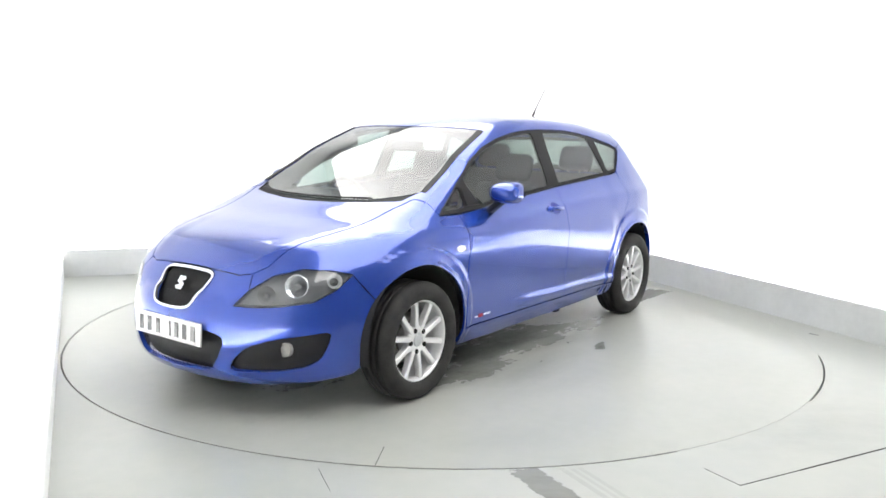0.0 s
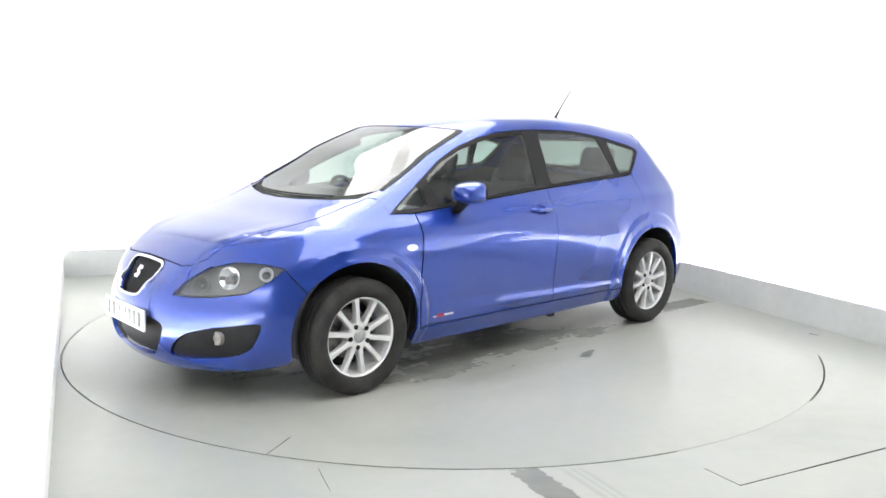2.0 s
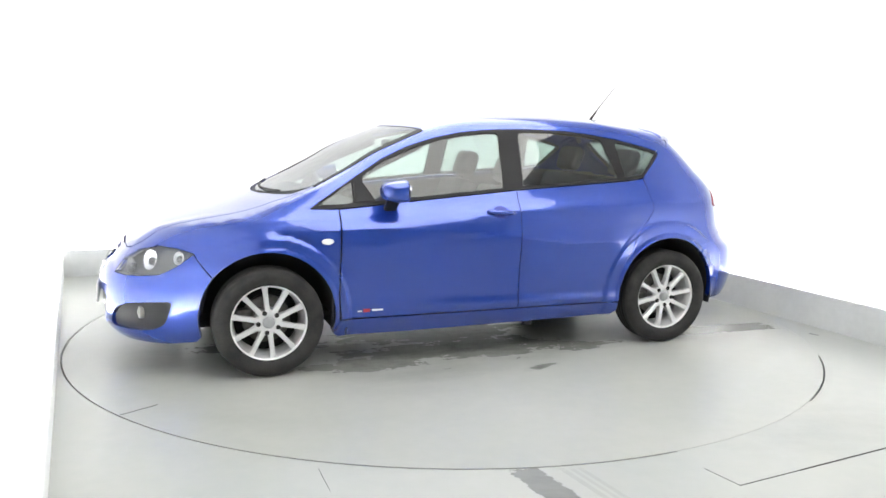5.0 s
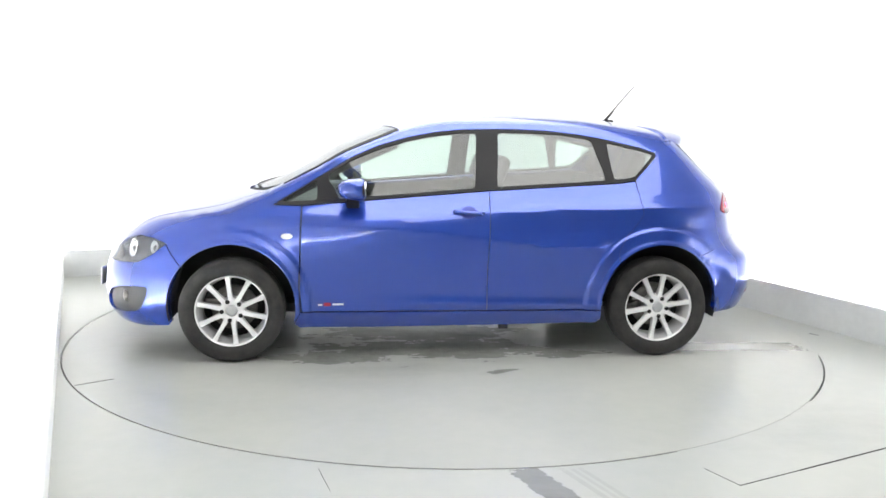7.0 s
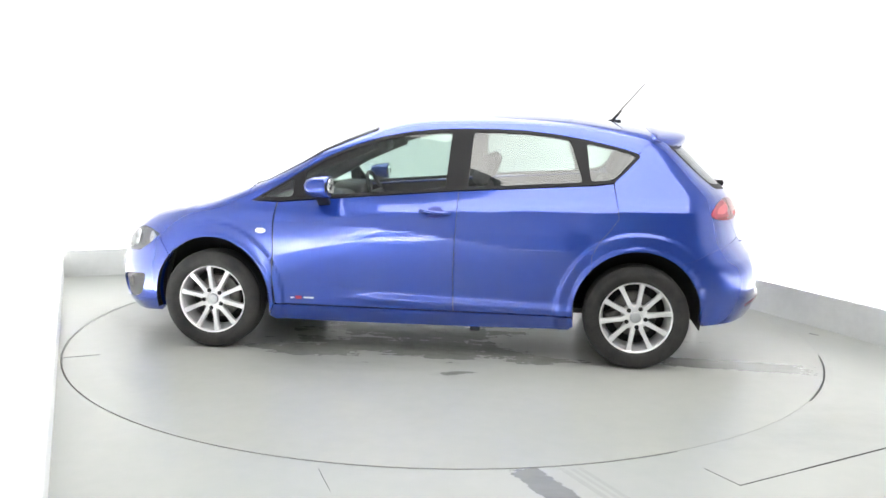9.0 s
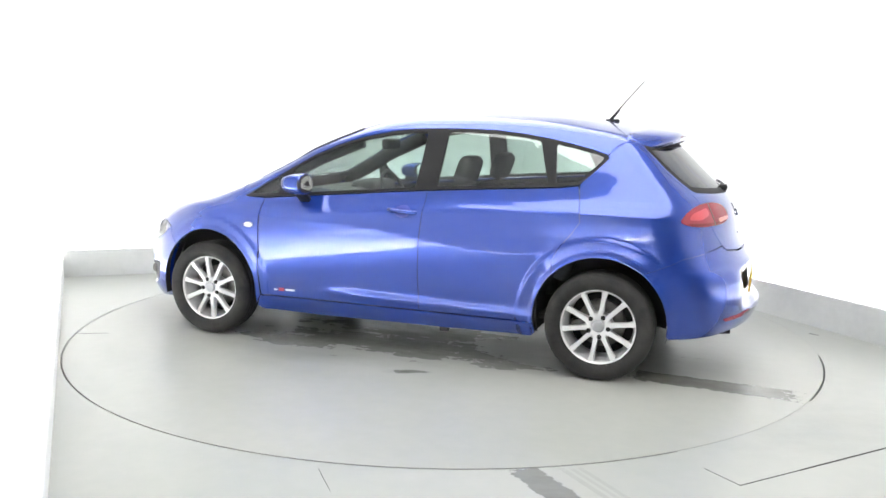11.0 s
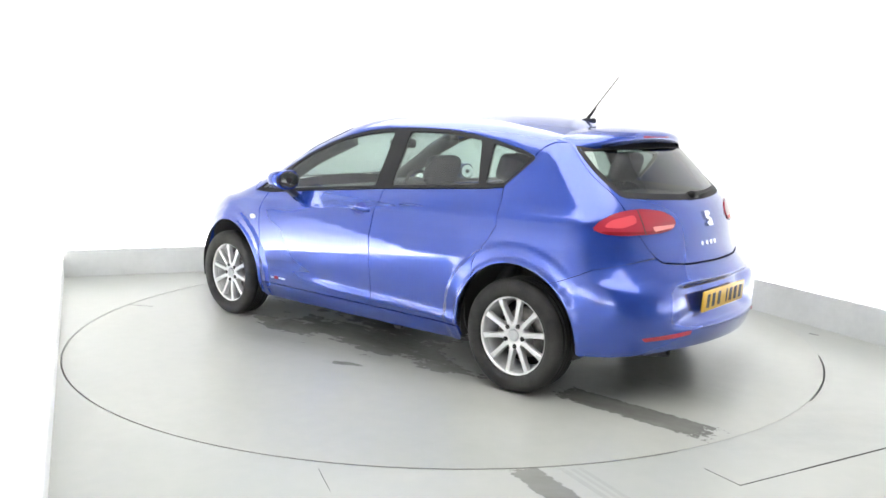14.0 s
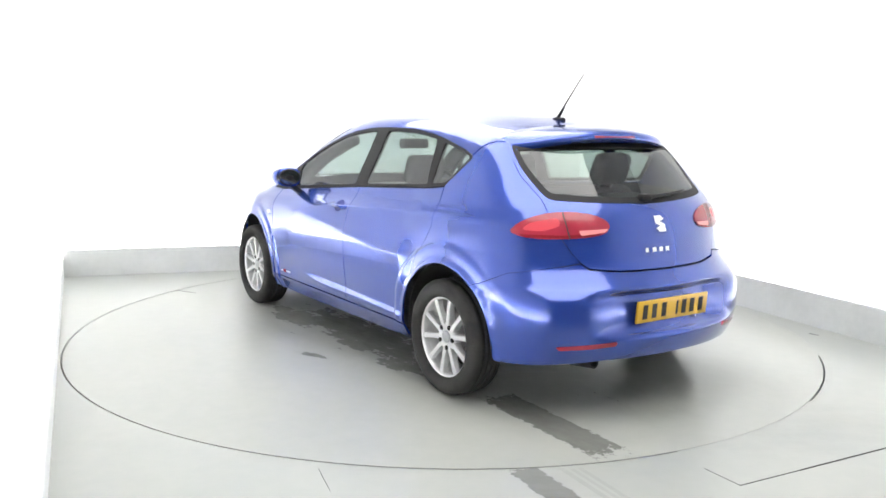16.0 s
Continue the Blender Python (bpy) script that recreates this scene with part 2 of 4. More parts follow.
room = [W_BACK_LEFT, W_BACK_RIGHT, W_NEAR_RIGHT, W_NEAR_LEFT]
tagged(slab("floor", room, RING + 0.010, 0.0, 0.12, FLOOR), "pale grey painted concrete floor with damp stains", "floor", kind="structure")
tagged(slab("turntable_pit", [p * 1.0 for p in room], 0, -0.13, 0.05, JOINT), "dark pit floor under the turntable", "floor", kind="structure")
tagged(slab("ceiling", room, 0, HIGH + 0.1, 0.1, CEIL), "plain white ceiling above the turntable", "ceiling", kind="structure")

# white bed added behind the left kerb so the lit edge reads bright
bed = [BACK_LEFT, NEAR_LEFT, W_NEAR_LEFT, W_BACK_LEFT]
tagged(slab("trim", bed, 0, 0.008, 0.007, WALL), "white bed added along the wall to brighten the floor's edge", "floor strip", kind="structure")


# one broad unseen panel overhead, added as fill light for floor and car
def fill_panel(length, width, m):
    ob = tagged(new("fill_panel"), "broad white fill panel overhead, added and unseen, lit", "ceiling light", "studio ceiling lights")
    ob.matrix_basis = m
    part("diffuser", box_bm((length, width, 0.02), (0, 0, -0.045), 0.006), DIFFUSER, ob, "glowing white face of the added fill panel")
    bm = bmesh.new()
    for sx, sy, px, py in ((length + 0.08, 0.04, 0, width / 2 + 0.02), (length + 0.08, 0.04, 0, -width / 2 - 0.02), (0.04, width, length / 2 + 0.02, 0), (0.04, width, -length / 2 - 0.02, 0)):
        bmesh.ops.create_cube(bm, size=1, matrix=Matrix.Translation((px, py, -0.03)) @ Matrix.Diagonal((sx, sy, 0.06, 1)))
    part("frame", bm, CEIL, ob)
    return ob


YAW = math.degrees(math.atan2(ALONG.y, ALONG.x))
p = ALONG * 1.16
fill_panel(7.3, 2.92, pose(p.x, p.y, HIGH, 0, 0, YAW))


def trough_light(m, length):
    """A lit tube on two clips, lying in the trough behind the kerb."""
    ob = tagged(new("light_tube"), "white fluorescent tube hidden behind the kerb, lit", "light tube", "tubes behind the kerb")
    ob.matrix_basis = m
    v, f = tube([(-length / 2, 0, 0.052), (length / 2, 0, 0.052)], 0.022, 12)
    part("tube", mesh_from("tube", v, f, TUBE), parent=ob, label="glowing glass tube")
    for x in (-length / 2 + 0.04, length / 2 - 0.04):
        part("clip", box_bm((0.05, 0.05, 0.034), (x, 0, 0.017), 0.004), SKIRT, ob)
    return ob


def trough_row(a, b, away):
    d = b - a
    count = max(1, int(d.length / 1.5))
    for k in range(count):
        p = a + d * ((k + 0.5) / count) + away * 0.09
        trough_light(pose(p.x, p.y, 0, 0, 0, math.degrees(math.atan2(d.y, d.x))), d.length / count - 0.06)


trough_row(BACK_LEFT, BACK_RIGHT, -back_in)
trough_row(BACK_RIGHT, NEAR_RIGHT, ACROSS)
trough_row(BACK_LEFT, NEAR_LEFT, -ACROSS)


# ---- the car's outer skin: a smooth meeting of side, top, front and rear surfaces ----
def curve(xs, ys):
    """A smooth curve through a few stations, held at its ends."""
    xs, ys = np.array(xs, float), np.array(ys, float)
    d = np.diff(ys) / np.diff(xs)
    m = np.concatenate([[d[0]], np.where(d[1:] * d[:-1] > 0, 2 * d[1:] * d[:-1] / (d[1:] + d[:-1] + 1e-12), 0), [d[-1]]])

    def at(v):
        v = np.clip(v, xs[0], xs[-1])
        i = np.clip(np.searchsorted(xs, v) - 1, 0, len(xs) - 2)
        h = xs[i + 1] - xs[i]
        s = (v - xs[i]) / h
        return ((1 + 2 * s) * (1 - s) ** 2 * ys[i] + s * (1 - s) ** 2 * h * m[i]
                + s * s * (3 - 2 * s) * ys[i + 1] + s * s * (s - 1) * h * m[i + 1])
    return at


def step(a, b, v):
    s = np.clip((v - a) / (b - a), 0, 1)
    return s * s * (3 - 2 * s)


def smax(a, b, k):
    h = np.maximum(k - np.abs(a - b), 0) / k
    return np.maximum(a, b) + h * h * k / 4


WHEEL_X, WHEEL_R = 1.289, 0.316
ARCH_R, ARCH_Z = 0.368, 0.328
TOP = curve([-1.75, -1.60, -1.44, -1.24, -0.86, -0.47, -0.09, 0.10, 0.30, 0.49, 0.68, 0.88, 1.07, 1.22, 1.30, 1.47, 1.66, 1.86, 2.00, 2.10],
            [1.302, 1.356, 1.392, 1.428, 1.473, 1.485, 1.478, 1.460, 1.418, 1.348, 1.256, 1.131, 1.038, 0.981, 0.956, 0.904, 0.861, 0.806, 0.715, 0.610])
SWEEP = curve([-1.8, -1.0, 0.0, 0.6, 1.2, 2.1], [-0.098, -0.078, 0.014, 0.167, 0.256, 0.120])
CROWN = curve([-1.6, -0.8, 0.3, 0.9, 1.4, 2.1], [0.140, 0.160, 0.135, -0.035, 0.021, 0.031])
PLAN = curve([-2.1, -1.9, -1.6, -1.29, -0.8, 0.0, 0.8, 1.29, 1.6, 1.85, 2.1], [0.737, 0.780, 0.840, 0.866, 0.866, 0.866, 0.866, 0.852, 0.827, 0.789, 0.721])
SECTION = curve([0.12, 0.22, 0.30, 0.50, 0.70, 0.82, 0.89, 0.95, 1.02, 1.10, 1.25, 1.40, 1.5],
                [-0.10, -0.05, -0.014, 0.0, -0.003, -0.014, -0.032, -0.069, -0.103, -0.138, -0.210, -0.275, -0.32])
CREASE = curve([-1.0, -0.83, -0.60, -0.45, -0.13, 0.24, 0.60, 0.92, 1.3], [0.700, 0.694, 0.690, 0.704, 0.748, 0.785, 0.800, 0.808, 0.808])
SHOULDER = curve([-1.8, -1.42, -1.13, -0.68, -0.20, 0.17, 0.34, 0.80], [0.935, 0.923, 0.918, 0.906, 0.888, 0.866, 0.854, 0.835])
NOSE = curve([0.14, 0.20, 0.27, 0.36, 0.45, 0.55, 0.62, 0.70, 0.80, 0.95], [2.080, 2.145, 2.178, 2.188, 2.182, 2.158, 2.148, 2.096, 2.006, 1.872])
TAIL = curve([0.18, 0.26, 0.35, 0.46, 0.56, 0.61, 0.66, 0.76, 0.86, 0.93, 1.0, 1.06, 1.125, 1.31, 1.45],
             [-1.980, -2.060, -2.110, -2.135, -2.125, -2.102, -2.045, -1.984, -1.961, -1.939, -1.903, -1.845, -1.771, -1.592, -1.476])


def half_width(x, z):
    lift = 0.045 * np.clip(-x, -1.2, 1.2) * step(0.6, 0.95, z)
    w = PLAN(x) + SECTION(z - lift)
    # flared arches: a flat band with a sharp outer edge and a rolled lip
    for wx, edge, out in ((WHEEL_X, 0.455, 1), (-WHEEL_X, 0.468, -1)):
        r = np.hypot(x - wx, z - ARCH_Z)
        w = w + (0.013 * step(edge + 0.015, edge - 0.015, r) * step(0.42, 0.15, (x - wx) * out) + 0.009 * step(0.402, 0.374, r)) * step(0.95, 0.80, z)
    # long crease falling from the front wing to the rear arch
    dz = z - CREASE(x)
    ridge = np.where(dz > 0, np.maximum(1 - dz / 0.16, 0) ** 1.3, np.clip(1 + dz / 0.38, 0, 1))
    w = w + (0.028 * ridge - 0.004) * step(1.25, 0.85, x) * step(-1.02, -0.85, x)
    # shoulder line through the handles to the tail lamp
    ds = z - SHOULDER(x)
    w = w + 0.011 * np.where(ds > 0, np.clip(1 - ds / 0.038, 0, 1), np.clip(1 + ds / 0.13, 0, 1)) * step(0.75, 0.2, x) * step(-1.85, -1.65, x)
    # swage above the sill
    w = w + 0.014 * np.exp(-((z - 0.345 - 0.02 * x) / 0.030) ** 2) * step(0.6, 0.0, x) * step(-1.0, -0.85, x)
    return w


def top_height(x, y):
    y2 = y * y
    z = TOP(x + SWEEP(x) * y2) - CROWN(x) * y2 - 0.023 * y2 * y2
    fold = 0.36 + 0.27 * (2.05 - x)
    return z + 0.006 * np.maximum(1 - np.abs(np.abs(y) - fold) / 0.09, 0) ** 1.4 * step(1.30, 1.90, x) * step(2.02, 1.94, x)


def inside(x, y, z):
    """Below zero inside the skin, above zero outside."""
    y = np.abs(y)
    y2 = y * y
    f = smax(y - half_width(x, z), (z - top_height(x, y)) * 0.9, 0.09)
    f = smax(f, x - (NOSE(z) - 0.40 * y2 - 0.67 * y2 * y2), 0.10)
    scoop = 0.085 * step(0.60, 0.24, y) * step(0.39, 0.45, z) * step(0.645, 0.59, z)
    return smax(f, (TAIL(z) + scoop + 0.32 * y2 + 0.19 * y2 * y2) - x, 0.10)


PIVOT = 0.85


def ray_of(chart, a, b):
    """Start and way of the inward rays of a chart: side (x, z), top (x, y), front and rear (arc, z)."""
    a, b = np.asarray(a, float), np.asarray(b, float)
    n, o = np.ones_like(a), np.zeros_like(a)
    if chart == "side":
        return np.stack([a, 0 * n, b], -1), np.stack([o, n, o], -1)
    if chart == "top":
        return np.stack([a, b, 0.5 * n], -1), np.stack([o, o, n], -1)
    s = 1 if chart == "front" else -1
    return np.stack([s * PIVOT * n, o, b], -1), np.stack([s * np.cos(a), np.sin(a), o], -1)


def skin(chart, a, b, sunk=0.0):
    """Places on the skin (sunk metres under it) and outward normals at chart coordinates."""
    p, d = ray_of(chart, a, b)
    lo, hi = np.zeros(len(p)), np.full(len(p), 1.9)
    for _ in range(26):
        mid = (lo + hi) / 2
        q = p + d * mid[:, None]
        out = inside(q[:, 0], q[:, 1], q[:, 2]) > -sunk
        lo, hi = np.where(out, lo, mid), np.where(out, mid, hi)
    q = p + d * lo[:, None]
    e = 0.004
    g = np.stack([inside(*(q + e * np.eye(3)[i]).T) - inside(*(q - e * np.eye(3)[i]).T) for i in range(3)], -1)
    return q, g / (np.linalg.norm(g, axis=1)[:, None] + 1e-9)


# ---- trimmed panels cut from the skin ----
from mathutils.geometry import delaunay_2d_cdt


def to_chart(chart, p):
    p = np.asarray(p, float)
    if chart == "side":
        return p[:, [0, 2]]
    if chart == "top":
        return p[:, [0, 1]]
    s = 1 if chart == "front" else -1
    return np.stack([np.arctan2(p[:, 1], s * p[:, 0] - PIVOT), p[:, 2]], -1)


def dense(pts, cell, closed=True):
    out, n = [], len(pts)
    for i in range(n if closed else n - 1):
        a, b = np.array(pts[i], float), np.array(pts[(i + 1) % n], float)
        k = max(1, int(np.ceil(np.linalg.norm(b - a) / cell)))
        out += [a + (b - a) * j / k for j in range(k)]
    if not closed:
        out.append(np.array(pts[-1], float))
    return np.array(out)


def softened(pts, passes=2):
    """Cuts the corners of a closed outline."""
    pts = np.array(pts, float)
    for _ in range(passes):
        nxt = np.roll(pts, -1, 0)
        pts = np.stack([0.8 * pts + 0.2 * nxt, 0.2 * pts + 0.8 * nxt], 1).reshape(-1, 2)
    return pts


def rounded(pts, r=0.02):
    """Rounds the corners of a closed outline by about r."""
    pts, out = np.array(pts, float), []
    for i in range(len(pts)):
        p, q, n = pts[i], pts[i - 1], pts[(i + 1) % len(pts)]
        a = p + (q - p) * min(0.4, r / np.linalg.norm(q - p))
        b = p + (n - p) * min(0.4, r / np.linalg.norm(n - p))
        out += [a, 0.25 * a + 0.5 * p + 0.25 * b, b]
    return np.array(out)


def convert(frm, to, pts, cell=0.04):
    """An open line on the skin, from one chart's coordinates to another's."""
    d = dense(pts, cell, False)
    p, _ = skin(frm, d[:, 0], d[:, 1])
    return [tuple(q) for q in to_chart(to, p)]


def within(pts, poly):
    x, y = pts[:, 0][:, None], pts[:, 1][:, None]
    x0, y0 = poly[:, 0], poly[:, 1]
    x1, y1 = np.roll(x0, -1), np.roll(y0, -1)
    c = ((y0 > y) != (y1 > y)) & (x < (x1 - x0) * (y - y0) / (y1 - y0 + 1e-12) + x0)
    return c.sum(1) % 2 == 1


def inset(poly, d):
    area = np.sum(poly[:, 0] * np.roll(poly[:, 1], -1) - np.roll(poly[:, 0], -1) * poly[:, 1])
    e = np.roll(poly, -1, 0) - np.roll(poly, 1, 0)
    n = np.stack([-e[:, 1], e[:, 0]], -1) / (np.linalg.norm(e, axis=1)[:, None] + 1e-9)
    return poly + n * d * (1 if area > 0 else -1)


def panel_mesh(name, chart, outline, mat, holes=(), sunk=0.0, cell=0.028, flange=0.014, gap=0.0022, flip=False):
    loops = [inset(dense(outline, cell), gap)] + [inset(dense(h, cell), -gap) for h in holes]
    lo, hi = loops[0].min(0), loops[0].max(0)
    gx, gy = np.meshgrid(np.arange(lo[0] + cell / 2, hi[0], cell), np.arange(lo[1] + cell / 2, hi[1], cell))
    g = np.stack([gx.ravel(), gy.ravel()], -1)
    keep = within(g, loops[0])
    for h in loops[1:]:
        keep &= ~within(g, h)
    edge = np.concatenate(loops)
    g = g[keep]
    if len(g):
        near = np.min(np.linalg.norm(g[:, None] - edge[None], axis=2), axis=1) if len(g) * len(edge) < 4e6 else np.ones(len(g))
        g = g[near > 0.45 * cell]
    pts = np.concatenate([edge, g])
    edges, at = [], 0
    for l in loops:
        edges += [(at + i, at + (i + 1) % len(l)) for i in range(len(l))]
        at += len(l)
    v, _, f, *_ = delaunay_2d_cdt([Vector(p) for p in pts], edges, [], 0, 1e-6)
    v = np.array([tuple(p) for p in v])
    f = np.array([t for t in f if len(t) == 3])
    mid = v[f].mean(1)
    keep = within(mid, loops[0])
    for h in loops[1:]:
        keep &= ~within(mid, h)
    f = f[keep]
    p, n = skin(chart, v[:, 0], v[:, 1], sunk)
    cr = np.cross(p[f[:, 1]] - p[f[:, 0]], p[f[:, 2]] - p[f[:, 0]])
    bad = np.sum(cr * n[f].mean(1), 1) < 0
    f[bad] = f[bad][:, ::-1]
    faces = [tuple(t) for t in f]
    verts, norms = [q for q in p], [q for q in n]
    if flange:
        count = {}
        for t in faces:
            for i in range(3):
                a, b = t[i], t[(i + 1) % 3]
                count[(a, b)] = True
        rim = [(a, b) for a, b in count if (b, a) not in count]
        made = {}
        for a, b in rim:
            d = p[b] - p[a]
            o = np.cross(d, n[a])
            o /= np.linalg.norm(o) + 1e-9
            for k in (a, b):
                if k not in made:
                    made[k] = (len(verts), len(verts) + 1)
                    verts += [p[k], p[k] - n[k] * flange]
                    norms += [o, o]
            faces.append((made[a][0], made[a][1], made[b][1], made[b][0]))
    verts, norms = np.array(verts), np.array(norms)
    if flip:
        verts, norms = verts * (1, -1, 1), norms * (1, -1, 1)
        faces = [t[::-1] for t in faces]
    return mesh_from(name, verts, faces, mat, norms)


def panel(name, chart, outline, mat, parent, label="", **kw):
    return part(name, panel_mesh(name, chart, outline, mat, **kw), parent=parent, label=label)


def pair(name, chart, outline, mat, parent, label="", **kw):
    """The panel on the near side and its mirror image."""
    return [panel(name, chart, outline, mat, parent, label, flip=f, **kw) for f in (False, True)]


def sym_top(half):
    return list(half) + [(a, -b) for a, b in reversed(half) if abs(b) > 1e-6]


def sym_end(half):
    return list(half) + [(-a, b) for a, b in reversed(half) if abs(a) > 1e-6]


def arch(cx, r, a0, a1, n=22):
    return [(cx + r * math.cos(radians(a0 + (a1 - a0) * i / n)), ARCH_Z + r * math.sin(radians(a0 + (a1 - a0) * i / n))) for i in range(n + 1)]


# ---- the car ----
car = tagged(new("hatchback_car"), "blue metallic five-door hatchback with silver alloy wheels on the turntable", "car")

DLO_TOP = [(1.05, 0.922), (0.927, 0.996), (0.776, 1.089), (0.60, 1.194), (0.428, 1.269), (0.257, 1.319), (0.084, 1.353), (-0.09, 1.371), (-0.263, 1.376), (-0.43, 1.376),
           (-0.608, 1.371), (-0.80, 1.350), (-0.966, 1.323), (-1.184, 1.275), (-1.275, 1.245)]
DLO_TAIL = [(-1.275, 1.245), (-1.285, 1.228), (-1.208, 1.150), (-1.150, 1.095), (-1.138, 1.080)]
DLO_LOW = [(-1.138, 1.080), (-1.021, 1.064), (-0.634, 1.039), (-0.197, 1.011), (0.241, 0.975), (0.762, 0.931), (0.88, 0.922), (1.05, 0.922)]
GLASS_SIDE = [(1.00, 0.620), (0.80, 0.595), (0.55, 0.556), (0.31, 0.515)]
SCREEN_LOW = [(1.245, 0), (1.215, 0.22), (1.165, 0.37), (1.08, 0.52), (1.00, 0.620)]
SCREEN_TOP = [(0.31, 0.515), (0.35, 0.34), (0.385, 0.16), (0.395, 0)]
NOSE_SEAM = [(2.022, 0), (2.022, 0.18), (2.012, 0.33), (1.985, 0.40)]
BONNET_SIDE = [(1.985, 0.40), (1.93, 0.452), (1.84, 0.470), (1.70, 0.50), (1.50, 0.550), (1.32, 0.575), (1.20, 0.59), (1.08, 0.625)]
HEADLAMP = [(0.293, 0.548), (0.38, 0.546), (0.473, 0.551), (0.585, 0.568), (0.674, 0.622), (0.738, 0.686), (0.65, 0.708), (0.54, 0.717), (0.428, 0.688), (0.347, 0.622)]
TAIL_SEAM = [(0.80, 1.320), (0.70, 1.160), (0.60, 1.053), (0.525, 0.881), (0.475, 0.803), (0.435, 0.755)]
REAR_SEAM = [(0.435, 0.755), (0.60, 0.728), (0.74, 0.705), (0.86, 0.640)]

# roof with both windscreen pillars
roof_half = SCREEN_TOP[::-1] + GLASS_SIDE[::-1][1:] + [(1.075, 0.622)] + convert("side", "top", DLO_TOP)
tail_corner = convert("rear", "top", [(0.80, 1.320), (0.79, 1.321)])[0]
roof_half += [tail_corner, (-1.46, 0.40), (-1.50, 0.2), (-1.51, 0)]
panel("roof", "top", sym_top(roof_half), PAINT, car, gap=0.0012)
windscreen = panel("windscreen", "top", sym_top(SCREEN_LOW + GLASS_SIDE[1:] + SCREEN_TOP[1:]), SCREEN, car, "clear laminated windscreen", gap=0.004, sunk=0.003, flange=0.0, cell=0.05)
windscreen.visible_shadow = False
bonnet_half = NOSE_SEAM + BONNET_SIDE[1:] + [(1.13, 0.55), (1.19, 0.40), (1.248, 0.2), (1.268, 0)]
panel("bonnet", "top", sym_top(bonnet_half), PAINT, car)
panel("scuttle", "top", sym_top([(1.31, 0), (1.29, 0.22), (1.2, 0.44), (1.09, 0.585), (1.01, 0.590), (1.0, 0.575), (1.05, 0.49), (1.14, 0.36), (1.19, 0.22), (1.225, 0)]), TRIM, car, "black plastic scuttle under the windscreen", sunk=0.012)

pair("pillar_foot", "top", [(1.20, 0.56), (1.18, 0.72), (1.12, 0.78), (1.05, 0.78), (1.03, 0.73), (0.99, 0.68), (0.90, 0.66), (0.90, 0.622), (0.99, 0.622), (1.07, 0.585)], PAINT, car, sunk=0.003, flange=0, gap=0)
pair("pillar_base", "side", [(1.050, 0.918), (1.16, 0.900), (1.17, 0.940), (1.08, 0.972), (0.97, 1.000), (0.935, 0.995)], PAINT, car, sunk=0.002, flange=0, gap=0, cell=0.015)
for s in (1, -1):
    d = dense([(1.03, 0.615), (0.8, 0.592), (0.55, 0.553), (0.33, 0.510)], 0.06, False)
    q, _ = skin("top", d[:, 0], d[:, 1], 0.060)
    v, f = tube([(x, s * y, z) for x, y, z in q], 0.052, 12)
    part("pillar_trim", mesh_from("pillar_trim", v, f, TRIM), parent=car, label="dark inner pillar trim")

pair("screen_trim", "top", GLASS_SIDE + [(x - 0.004, y + 0.034) for x, y in GLASS_SIDE[::-1]], TRIM, car, "black trim strip beside the windscreen", sunk=-0.003, flange=0.006, gap=0)

# front wings
wing = convert("top", "front", BONNET_SIDE) + convert("side", "front", [(1.05, 0.922), (0.885, 0.918), (0.892, 0.69), (0.901, 0.45), (0.893, 0.29), (0.935, 0.22)])
wing += convert("side", "front", arch(WHEEL_X, ARCH_R, 195, 38)) + HEADLAMP[5:10]
pair("front_wing", "front", wing, PAINT, car, cell=0.02)

# bumper, grille, intake and lamps
GRILLE = [(0, 0.691), (0.130, 0.686), (0.163, 0.664), (0.112, 0.522), (0.070, 0.506), (0, 0.503)]
INTAKE = [(0, 0.435), (0.20, 0.425), (0.272, 0.398), (0.240, 0.30), (0.200, 0.226), (0.1, 0.222), (0, 0.220)]
FOG = [(0.285, 0.242), (0.305, 0.30), (0.355, 0.362), (0.45, 0.398), (0.56, 0.413), (0.655, 0.424), (0.645, 0.37), (0.615, 0.295), (0.56, 0.262), (0.50, 0.250), (0.40, 0.240)]
fog_flip = [(-a, b) for a, b in FOG]
grille_all, intake_all = rounded(sym_end(GRILLE), 0.03), rounded(sym_end(INTAKE), 0.03)
bumper = convert("top", "front", NOSE_SEAM) + HEADLAMP[9:] + HEADLAMP[:6] + convert("side", "front", arch(WHEEL_X, ARCH_R, 38, -16)) + [(0.74, 0.196), (0.60, 0.176), (0.35, 0.166), (0, 0.180)]
front_bumper = panel("front_bumper", "front", sym_end(bumper), PAINT, car, holes=[grille_all, intake_all, softened(FOG, 1), softened(fog_flip, 1)], flange=0.022)


def mesh_bars(name, outline, sunk, parent, tall, wide):
    """A lattice of thin bars filling an opening."""
    poly = np.array(outline)
    verts, faces = [], []
    lo, hi = poly.min(0), poly.max(0)
    for slope in (1, -1):
        for c in np.arange(lo[0] - 0.4, hi[0] + 0.4, wide):
            ts = np.linspace(lo[1], hi[1], 26)
            line = np.stack([c + slope * (ts - lo[1]) * 0.9, ts], -1)
            ok = within(line, poly)
            for i in range(25):
                if ok[i] and ok[i + 1]:
                    q = np.array([line[i] - (0.0028, 0), line[i] + (0.0028, 0), line[i + 1] + (0.0028, 0), line[i + 1] - (0.0028, 0)])
                    p, _ = skin("front", q[:, 0], q[:, 1], sunk)
                    k = len(verts)
                    verts += list(p)
                    faces.append((k, k + 1, k + 2, k + 3))
    return part(name, mesh_from(name, verts, faces, TRIM, smooth=False), parent=parent)


